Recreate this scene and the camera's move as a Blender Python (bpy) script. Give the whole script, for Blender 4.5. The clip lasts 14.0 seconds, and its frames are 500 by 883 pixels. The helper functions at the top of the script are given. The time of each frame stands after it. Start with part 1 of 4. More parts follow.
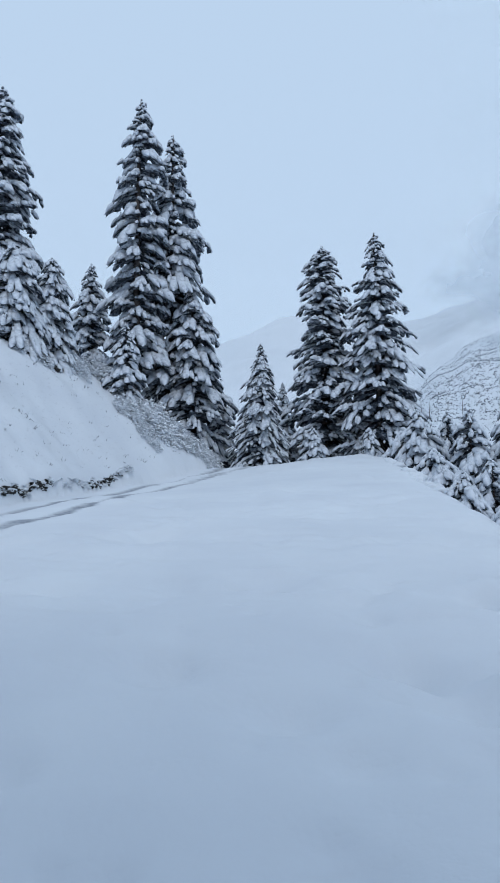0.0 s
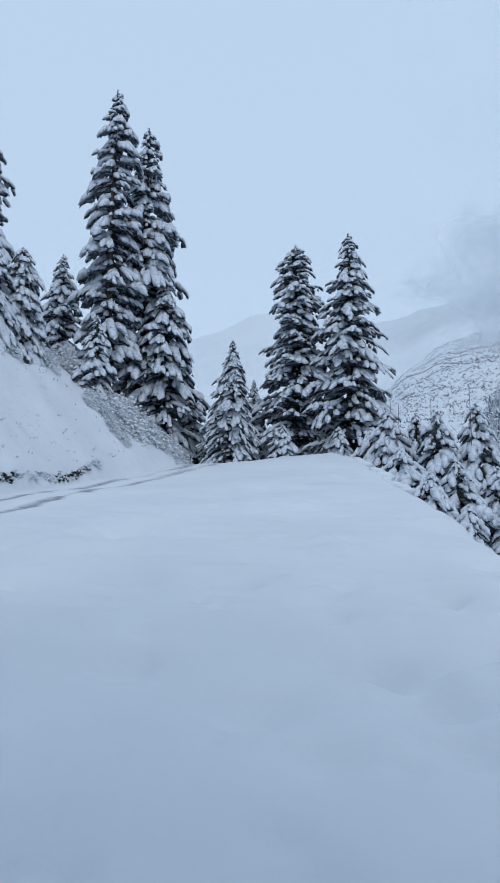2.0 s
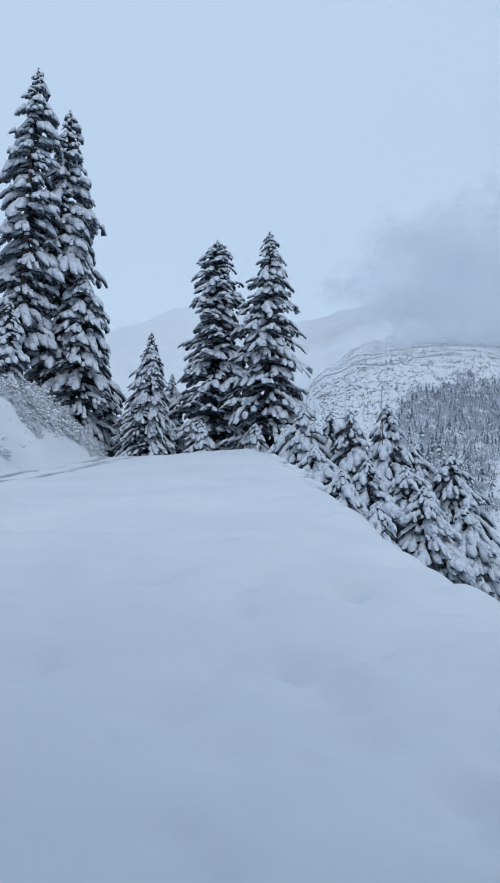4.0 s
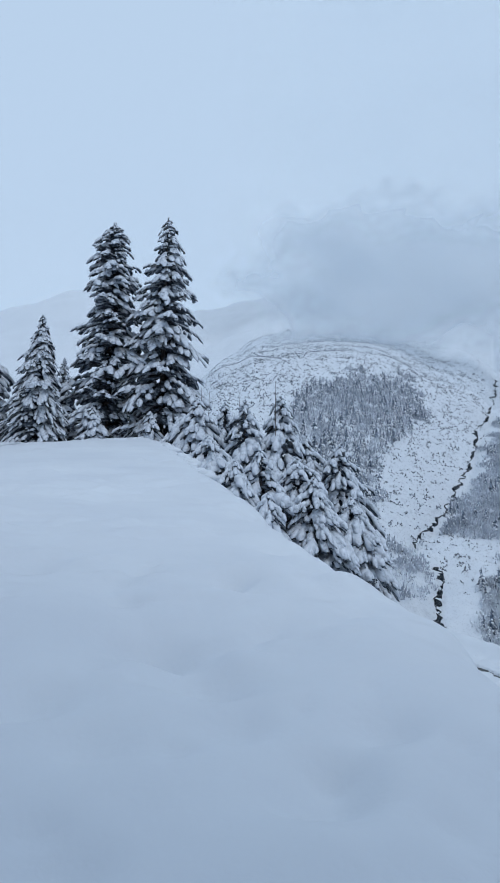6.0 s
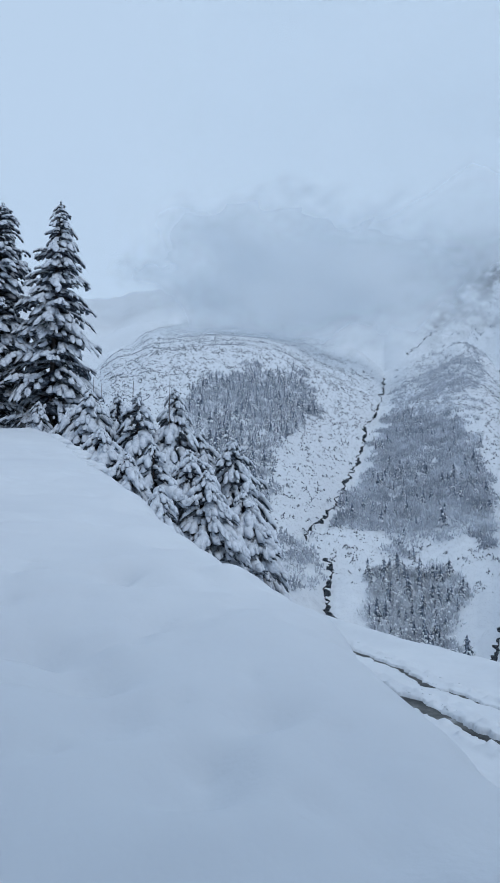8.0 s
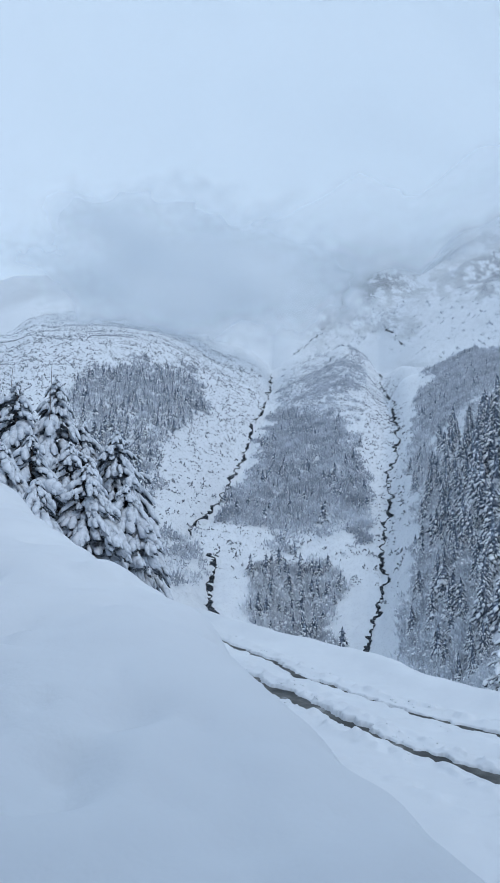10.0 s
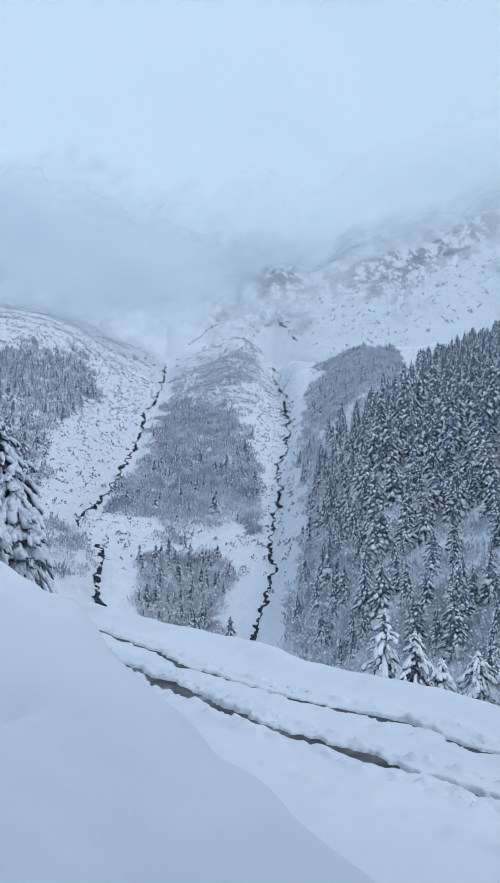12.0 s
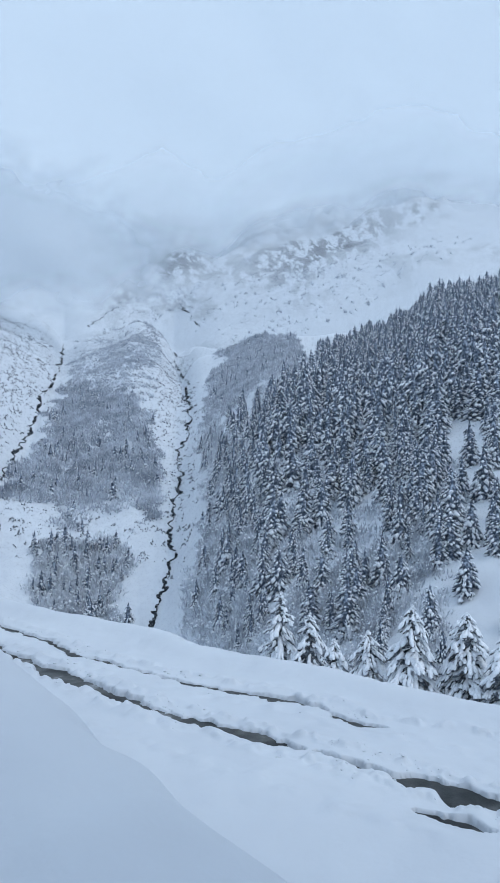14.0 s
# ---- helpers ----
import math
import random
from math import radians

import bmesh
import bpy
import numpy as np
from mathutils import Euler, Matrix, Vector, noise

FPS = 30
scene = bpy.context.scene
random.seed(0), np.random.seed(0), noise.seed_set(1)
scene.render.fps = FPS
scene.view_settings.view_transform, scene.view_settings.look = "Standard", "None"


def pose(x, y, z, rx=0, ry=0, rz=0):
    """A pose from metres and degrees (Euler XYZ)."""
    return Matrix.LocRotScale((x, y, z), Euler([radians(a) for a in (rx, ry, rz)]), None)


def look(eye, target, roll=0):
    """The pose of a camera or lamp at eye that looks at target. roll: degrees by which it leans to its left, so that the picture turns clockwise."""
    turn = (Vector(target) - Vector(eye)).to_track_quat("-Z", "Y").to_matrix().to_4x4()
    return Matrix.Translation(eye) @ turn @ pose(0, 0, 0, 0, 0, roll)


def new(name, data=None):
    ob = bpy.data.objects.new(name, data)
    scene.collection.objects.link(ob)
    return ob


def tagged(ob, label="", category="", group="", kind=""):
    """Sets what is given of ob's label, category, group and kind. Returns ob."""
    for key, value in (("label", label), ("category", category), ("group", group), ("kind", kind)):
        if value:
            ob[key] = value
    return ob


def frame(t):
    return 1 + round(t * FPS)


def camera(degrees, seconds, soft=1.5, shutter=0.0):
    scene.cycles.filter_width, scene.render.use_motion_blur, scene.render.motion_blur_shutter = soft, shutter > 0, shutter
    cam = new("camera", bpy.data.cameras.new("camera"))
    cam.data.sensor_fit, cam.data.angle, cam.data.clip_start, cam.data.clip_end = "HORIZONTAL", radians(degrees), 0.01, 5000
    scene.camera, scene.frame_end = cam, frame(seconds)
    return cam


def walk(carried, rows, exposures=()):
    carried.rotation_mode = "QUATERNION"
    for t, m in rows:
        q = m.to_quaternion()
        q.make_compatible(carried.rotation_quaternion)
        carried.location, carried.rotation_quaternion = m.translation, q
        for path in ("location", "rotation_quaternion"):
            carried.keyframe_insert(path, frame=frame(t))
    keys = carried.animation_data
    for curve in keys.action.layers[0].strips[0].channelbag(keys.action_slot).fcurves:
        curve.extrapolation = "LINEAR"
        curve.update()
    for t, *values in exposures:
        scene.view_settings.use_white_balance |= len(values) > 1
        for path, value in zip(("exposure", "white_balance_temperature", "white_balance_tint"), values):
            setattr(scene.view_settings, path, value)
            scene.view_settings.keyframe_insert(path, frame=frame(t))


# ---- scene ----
cam = camera(40.6, 14.0)
EYE = 1.65          # the lens above the trodden snow at its foot
ROWS = [
    (0.0, -0.019, -0.000, 1.93, 9.10, 0.14),
    (0.5, -0.015, -0.000, 1.61, 9.01, -0.13),
    (1.0, -0.010, -0.000, 1.07, 8.97, -0.43),
    (1.5, -0.003, -0.000, 0.29, 8.85, -0.75),
    (2.0, 0.007, -0.000, -0.73, 8.85, -0.74),
    (4.5, 0.096, -0.008, -10.04, 8.37, -1.24),
    (5.0, 0.117, -0.013, -12.31, 8.17, -1.24),
    (5.5, 0.138, -0.018, -14.52, 8.00, -1.24),
    (6.0, 0.158, -0.023, -16.68, 7.83, -1.13),
    (6.5, 0.177, -0.029, -18.81, 7.68, -1.00),
    (7.0, 0.197, -0.037, -20.99, 7.56, -0.80),
    (7.5, 0.217, -0.045, -23.22, 7.47, -0.72),
    (8.0, 0.237, -0.054, -25.53, 7.39, -0.66),
    (10.5, 0.335, -0.114, -37.54, 7.03, -1.05),
    (11.0, 0.352, -0.128, -39.81, 6.88, -1.12),
    (11.5, 0.369, -0.142, -42.08, 6.71, -1.09),
    (12.0, 0.384, -0.157, -44.35, 6.52, -1.11),
    (12.5, 0.400, -0.172, -46.63, 6.28, -1.05),
    (13.0, 0.414, -0.188, -48.84, 5.99, -0.99),
    (13.5, 0.427, -0.203, -50.92, 5.73, -0.94),
    (14.0, 0.438, -0.217, -52.74, 5.48, -0.93),
]
walk(cam, [(t, pose(x, y, EYE, 90 + pitch, roll, yaw)) for t, x, y, yaw, pitch, roll in ROWS],
     exposures=[(0.0, -0.04), (2.0, -0.05), (8.0, -0.08), (10.5, 0.09), (14.0, 0.10)])

# ---- light: an overcast winter sky ----
world = bpy.data.worlds.new("overcast_sky")
scene.world = world
world.use_nodes = True
wt = world.node_tree
wt.nodes.clear()
sky = wt.nodes.new("ShaderNodeTexSky")
sky.sky_type = "NISHITA"
sky.sun_disc = False
sky.sun_elevation, sky.sun_rotation = radians(48), radians(172)
sky.air_density, sky.dust_density, sky.ozone_density = 1.0, 2.0, 1.0
sky_bg = wt.nodes.new("ShaderNodeBackground")
sky_bg.inputs["Strength"].default_value = 0.012
wt.links.new(sky.outputs["Color"], sky_bg.inputs["Color"])
veil_bg = wt.nodes.new("ShaderNodeBackground")
veil_bg.inputs["Color"].default_value = (0.43, 0.557, 0.718, 1)
veil_bg.inputs["Strength"].default_value = 1.18
both = wt.nodes.new("ShaderNodeAddShader")
wt.links.new(sky_bg.outputs[0], both.inputs[0])
wt.links.new(veil_bg.outputs[0], both.inputs[1])
wout = wt.nodes.new("ShaderNodeOutputWorld")
wt.links.new(both.outputs[0], wout.inputs["Surface"])

sun_data = bpy.data.lights.new("sun", "SUN")
sun_data.energy, sun_data.angle, sun_data.color = 0.75, radians(35), (0.97, 0.985, 1.0)
sun = new("sun", sun_data)
sun.matrix_world = look((50 * math.sin(radians(172)), 50 * math.cos(radians(172)), 50 * math.tan(radians(48))), (0, 0, 0))


# ---- materials ----
def material(name):
    m = bpy.data.materials.new(name)
    m.use_nodes = True
    nt = m.node_tree
    return m, nt, nt.nodes["Principled BSDF"]


def noise_tex(nt, scale, detail=4.0, rough=0.55, coords="Object"):
    n = nt.nodes.new("ShaderNodeTexNoise")
    n.inputs["Scale"].default_value = scale
    n.inputs["Detail"].default_value = detail
    n.inputs["Roughness"].default_value = rough
    tc = nt.nodes.new("ShaderNodeTexCoord")
    nt.links.new(tc.outputs[coords], n.inputs["Vector"])
    return n.outputs["Fac"]


def ramp(nt, fac, stops):
    r = nt.nodes.new("ShaderNodeValToRGB")
    while len(r.color_ramp.elements) < len(stops):
        r.color_ramp.elements.new(0.5)
    for e, (p, c) in zip(r.color_ramp.elements, stops):
        e.position, e.color = p, (*c, 1) if len(c) == 3 else (c[0], c[0], c[0], 1)
    nt.links.new(fac, r.inputs["Fac"])
    return r.outputs["Color"]


def mix(nt, fac, a, b):
    m = nt.nodes.new("ShaderNodeMix")
    m.data_type = "RGBA"
    for sock, v in ((m.inputs[0], fac), (m.inputs[6], a), (m.inputs[7], b)):
        if isinstance(v, bpy.types.NodeSocket):
            nt.links.new(v, sock)
        else:
            sock.default_value = v if isinstance(v, float) else (*v, 1)
    return m.outputs[2]


def bump(nt, bsdf, height, strength, distance):
    b = nt.nodes.new("ShaderNodeBump")
    b.inputs["Strength"].default_value = strength
    b.inputs["Distance"].default_value = distance
    nt.links.new(height, b.inputs["Height"])
    nt.links.new(b.outputs["Normal"], bsdf.inputs["Normal"])


def maths(nt, op, a, b):
    m = nt.nodes.new("ShaderNodeMath")
    m.operation = op
    for sock, v in zip(m.inputs, (a, b)):
        if isinstance(v, bpy.types.NodeSocket):
            nt.links.new(v, sock)
        else:
            sock.default_value = v
    return m.outputs[0]


def plain(name, stops, scale, rough, bump_scale=0.0, bump_depth=0.01, detail=5.0):
    """A material whose colour runs through stops by noise, with fine relief."""
    m, nt, b = material(name)
    nt.links.new(ramp(nt, noise_tex(nt, scale, detail), stops), b.inputs["Base Color"])
    b.inputs["Roughness"].default_value = rough
    if bump_scale:
        bump(nt, b, noise_tex(nt, bump_scale, 4), 0.6, bump_depth)
    return m


def ground_material():
    """Fresh snow; 'slush' marks ground packed by wheels, 'scrub' the share of dead grass and stones that shows through thin snow."""
    m, nt, b = material("snow_ground")
    fresh = ramp(nt, noise_tex(nt, 0.35, 6), [(0.3, (0.59, 0.625, 0.675)), (0.7, (0.66, 0.695, 0.735))])
    slush = nt.nodes.new("ShaderNodeAttribute")
    slush.attribute_name = "slush"
    scrub = nt.nodes.new("ShaderNodeAttribute")
    scrub.attribute_name = "scrub"
    wet = ramp(nt, noise_tex(nt, 6.0, 6), [(0.3, (0.17, 0.19, 0.22)), (0.7, (0.36, 0.39, 0.44))])
    c = mix(nt, slush.outputs["Fac"], fresh, wet)
    across = nt.nodes.new("ShaderNodeAttribute")
    across.attribute_name = "fall_line"

    def slope_noise(scale, detail, rough):
        n = nt.nodes.new("ShaderNodeTexNoise")
        for key, value in (("Scale", scale), ("Detail", detail), ("Roughness", rough)):
            n.inputs[key].default_value = value
        nt.links.new(across.outputs["Vector"], n.inputs["Vector"])
        return n.outputs["Fac"]

    grass = ramp(nt, noise_tex(nt, 0.6, 5), [(0.35, (0.14, 0.15, 0.17)), (0.65, (0.31, 0.33, 0.36))])
    spots = ramp(nt, slope_noise(0.28, 6, 0.72), [(0.56, (0.0,)), (0.67, (0.58,))])
    wide = ramp(nt, slope_noise(0.07, 8, 0.78), [(0.55, (0.0,)), (0.70, (0.36,))])
    spots = maths(nt, "MAXIMUM", spots, wide)
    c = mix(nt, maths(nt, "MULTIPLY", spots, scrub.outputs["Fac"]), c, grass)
    bare = nt.nodes.new("ShaderNodeAttribute")
    bare.attribute_name = "rock"
    stone = ramp(nt, noise_tex(nt, 0.05, 6), [(0.35, (0.05, 0.056, 0.07)), (0.65, (0.17, 0.18, 0.20))])
    faces = ramp(nt, slope_noise(0.075, 8, 0.75), [(0.465, (0.0,)), (0.515, (0.8,))])
    c = mix(nt, maths(nt, "MULTIPLY", faces, bare.outputs["Fac"]), c, stone)
    nt.links.new(c, b.inputs["Base Color"])
    b.inputs["Roughness"].default_value = 0.75
    b.inputs["Specular IOR Level"].default_value = 0.25
    h = maths(nt, "ADD", noise_tex(nt, 1.2, 5), maths(nt, "MULTIPLY", noise_tex(nt, 14.0, 5), 0.12))
    bump(nt, b, h, 0.5, 0.06)
    return m


SNOW_GROUND = ground_material()
# Needle flecks, with the shade among near boughs put into a darker snow colour.
LADEN = plain("needle_flecked_shaded_snow", [(0.32, (0.31, 0.345, 0.395)), (0.42, (0.52, 0.56, 0.62)), (0.62, (0.64, 0.68, 0.74))], 5.0, 0.85, 9.0, 0.03, 7.0)
SNOW_PAD = plain("snow_load", [(0.3, (0.80, 0.835, 0.88)), (0.7, (0.89, 0.91, 0.94))], 1.5, 0.8, 9.0, 0.03)
NEEDLES = plain("spruce_needles", [(0.35, (0.028, 0.040, 0.053)), (0.50, (0.062, 0.081, 0.105)), (0.64, (0.29, 0.325, 0.37))], 5.0, 0.85)
FROST_STOPS = [(0.36, (0.026, 0.040, 0.064)), (0.50, (0.075, 0.102, 0.148)), (0.64, (0.47, 0.54, 0.64))]
FROSTED = plain("frosted_needles", FROST_STOPS, 1.8, 0.85)
FROSTED_TREE = plain("frosted_tree_needles", FROST_STOPS, 20.0, 0.85)      # for trees modelled one unit high
BRUSH = plain("grey_brush", [(0.36, (0.29, 0.322, 0.375)), (0.5, (0.42, 0.455, 0.515)), (0.64, (0.60, 0.64, 0.70))], 0.10, 0.9)
BARK = plain("spruce_bark", [(0.3, (0.05, 0.04, 0.035)), (0.7, (0.13, 0.11, 0.10))], 8.0, 0.9, 20.0, 0.02)
FOOT_TWIGS = plain("grey_frosted_twigs", [(0.35, (0.33, 0.36, 0.41)), (0.5, (0.52, 0.555, 0.61)), (0.65, (0.72, 0.76, 0.81))], 0.3, 0.9)
TWIGS = plain("frosted_twigs", [(0.35, (0.18, 0.19, 0.21)), (0.5, (0.44, 0.46, 0.50)), (0.65, (0.76, 0.79, 0.83))], 0.45, 0.9)
SCRUB = plain("bare_scrub", [(0.35, (0.08, 0.088, 0.105)), (0.5, (0.18, 0.195, 0.22)), (0.7, (0.40, 0.43, 0.47))], 0.2, 0.9)
SOIL = plain("bare_soil", [(0.3, (0.02, 0.02, 0.021)), (0.7, (0.055, 0.052, 0.05))], 4.0, 0.95, 15.0, 0.03)
ASPHALT = plain("wet_asphalt", [(0.35, (0.030, 0.034, 0.037)), (0.50, (0.065, 0.070, 0.072)), (0.60, (0.115, 0.120, 0.118)), (0.72, (0.36, 0.38, 0.40))], 2.2, 0.65, 60.0, 0.006, 9.0)
WATER = plain("stream_water", [(0.35, (0.005, 0.009, 0.015)), (0.65, (0.016, 0.023, 0.032))], 0.4, 0.8, 1.5, 0.15)
for wet, sheen in ((ASPHALT, 0.22), (WATER, 0.2), (SNOW_PAD, 0.2)):
    wet.node_tree.nodes["Principled BSDF"].inputs["Specular IOR Level"].default_value = sheen


# ---- mesh helpers ----
def mesh_of(name, verts, faces, mat, smooth=True):
    """A mesh from arrays of corners and of faces with equally many corners."""
    verts, faces = np.asarray(verts, np.float32), np.asarray(faces, np.int32)
    me = bpy.data.meshes.new(name)
    me.vertices.add(len(verts))
    me.vertices.foreach_set("co", verts.ravel())
    k = faces.shape[1]
    me.loops.add(faces.size)
    me.loops.foreach_set("vertex_index", faces.ravel())
    me.polygons.add(len(faces))
    me.polygons.foreach_set("loop_start", np.arange(0, faces.size, k, dtype=np.int32))
    me.update(calc_edges=True)
    if smooth:
        me.polygons.foreach_set("use_smooth", np.ones(len(faces), bool))
    me.materials.append(mat)
    me.validate()
    return me


def part(name, data, parent, label=""):
    ob = new(name, data)
    ob.parent = parent
    if label:
        ob["label"] = label
    return ob


def thing(name, x, y, z, label, category, group=""):
    ob = new(name)
    ob.empty_display_size = 0.3
    ob.location = (x, y, z)
    return tagged(ob, label, category, group)


def icosphere(subdivisions):
    bm = bmesh.new()
    bmesh.ops.create_icosphere(bm, subdivisions=subdivisions, radius=1.0)
    v = np.array([p.co[:] for p in bm.verts])
    f = np.array([[q.index for q in p.verts] for p in bm.faces])
    bm.free()
    return v, f


ICO1, ICO2 = icosphere(1), icosphere(2)
WEDGE = (np.array([(1.3, 0, 0), (-0.7, 1.1, 0.3), (-0.7, -1.1, 0.3), (-0.2, 0, -1.2)], float), np.array([(0, 1, 2), (0, 2, 3), (0, 3, 1), (1, 3, 2)]))
WEDGE_UP = (np.array([(1.2, 0, -0.2), (-0.8, 1.0, -0.2), (-0.8, -1.0, -0.2), (-0.1, 0, 1.1)], float), np.array([(0, 2, 1), (0, 1, 3), (1, 2, 3), (2, 0, 3)]))
OCTA = (np.array([(1, 0, 0), (-1, 0, 0), (0, 1, 0), (0, -1, 0), (0, 0, 1), (0, 0, -1)], float),
        np.array([(0, 2, 4), (2, 1, 4), (1, 3, 4), (3, 0, 4), (2, 0, 5), (1, 2, 5), (3, 1, 5), (0, 3, 5)]))


def smooth_step(v, a, b):
    u = np.clip((np.asarray(v, float) - a) / (b - a), 0, 1)
    return u * u * (3 - 2 * u)


def lattice(seed):
    return np.random.default_rng(seed).random((256, 256))


LATTICES = [lattice(i) for i in range(4)]


def value_noise(x, y, which=0):
    """Smooth noise between -1 and 1, one unit to a cell."""
    g = LATTICES[which]
    xi, yi = np.floor(x).astype(int), np.floor(y).astype(int)
    u, v = x - xi, y - yi
    u, v = u * u * (3 - 2 * u), v * v * (3 - 2 * v)
    a, b = g[xi % 256, yi % 256], g[(xi + 1) % 256, yi % 256]
    c, d = g[xi % 256, (yi + 1) % 256], g[(xi + 1) % 256, (yi + 1) % 256]
    return 2 * ((a * (1 - u) + b * u) * (1 - v) + (c * (1 - u) + d * u) * v) - 1


def fractal(x, y, octaves=4, gain=0.5):
    total, amp = 0.0, 1.0
    for k in range(octaves):
        total = total + amp * value_noise(x * 2 ** k + 17.3 * k, y * 2 ** k + 5.1 * k, k % 4)
        amp *= gain
    return total


# ---- the lie of the land ----
ROAD_Z = -1.07
TRACK_A = 7.14          # the nearer wheel track on the lower road, metres to the right


def track_b(y):
    """The further wheel track, which wanders a little."""
    return np.interp(y, [3.0, 4.0, 4.7, 6.0, 7.0, 8.0, 10.0, 12.0, 15.0], [8.68, 8.42, 8.6, 8.65, 8.44, 8.27, 8.1, 8.25, 8.48])


def upper_road_x(y):
    return np.interp(y, [-20, 4, 13, 20, 26, 32, 38, 60], [-7.3, -6.9, -5.87, -5.15, -3.65, -1.6, 1.2, 14.0])


def bank_edge_x(y):
    """Where the snowfield breaks off towards the lower road."""
    return np.interp(y, [-12, -2, 0, 1.4, 2.2, 3.2, 4, 5, 5.85, 6.6, 7.4, 9.5, 11.5, 13.5, 16, 20, 24, 29.4, 34, 60],
                     [2.4, 2.3, 2.45, 2.7, 2.84, 2.98, 3.1, 3.3, 3.58, 3.61, 3.4, 3.65, 3.74, 3.92, 4.1, 4.35, 4.67, 4.9, 4.6, 4.0])


def lower_bend(y):
    """The lower road swings slightly outwards further on."""
    return np.interp(y, [-20, 6.5, 8.5, 11.6, 15, 30, 60], [0, 0, 0.28, 0.85, 1.15, 3.0, 8.0])


def snowfield(x, y):
    up = np.interp(y, [-30, -6, 0, 9, 32, 36, 60], [-1.2, -0.7, 0.0, 1.52, 6.12, 6.3, 6.0])
    up = up + 12.0 * smooth_step(-y, 0.9, 4.4)          # unseen rise added behind the viewer to shade the near snow
    return up + 0.10 * (x - 4.0) * smooth_step(y, 5, 32) * smooth_step(-x, -6, 0)


# old prints and dimples, nearly filled by new snow: place and size
DENTS = [(3.08, 8.42, 0.16), (1.2, 4.64, 0.22), (1.62, 3.27, 0.2), (1.98, 2.4, 0.15), (0.96, 5.4, 0.28), (1.24, 5.04, 0.2), (1.32, 4.38, 0.2), (1.26, 3.81, 0.22),
         (-1.94, 11.3, 0.35), (0.45, 3.73, 0.22), (1.03, 5.39, 0.2), (2.08, 3.62, 0.2), (1.44, 2.98, 0.2), (-2.55, 7.57, 0.3), (0.1, 4.4, 0.25), (-0.9, 5.2, 0.3)]


def more_dents(seed, n):
    """Further old prints in the snow about the viewer."""
    rng = random.Random(seed)
    return [(rng.uniform(-1.6, 2.4), rng.uniform(2.2, 8.0), rng.uniform(0.07, 0.15)) for _ in range(n)]


DENTS += more_dents(4, 34)


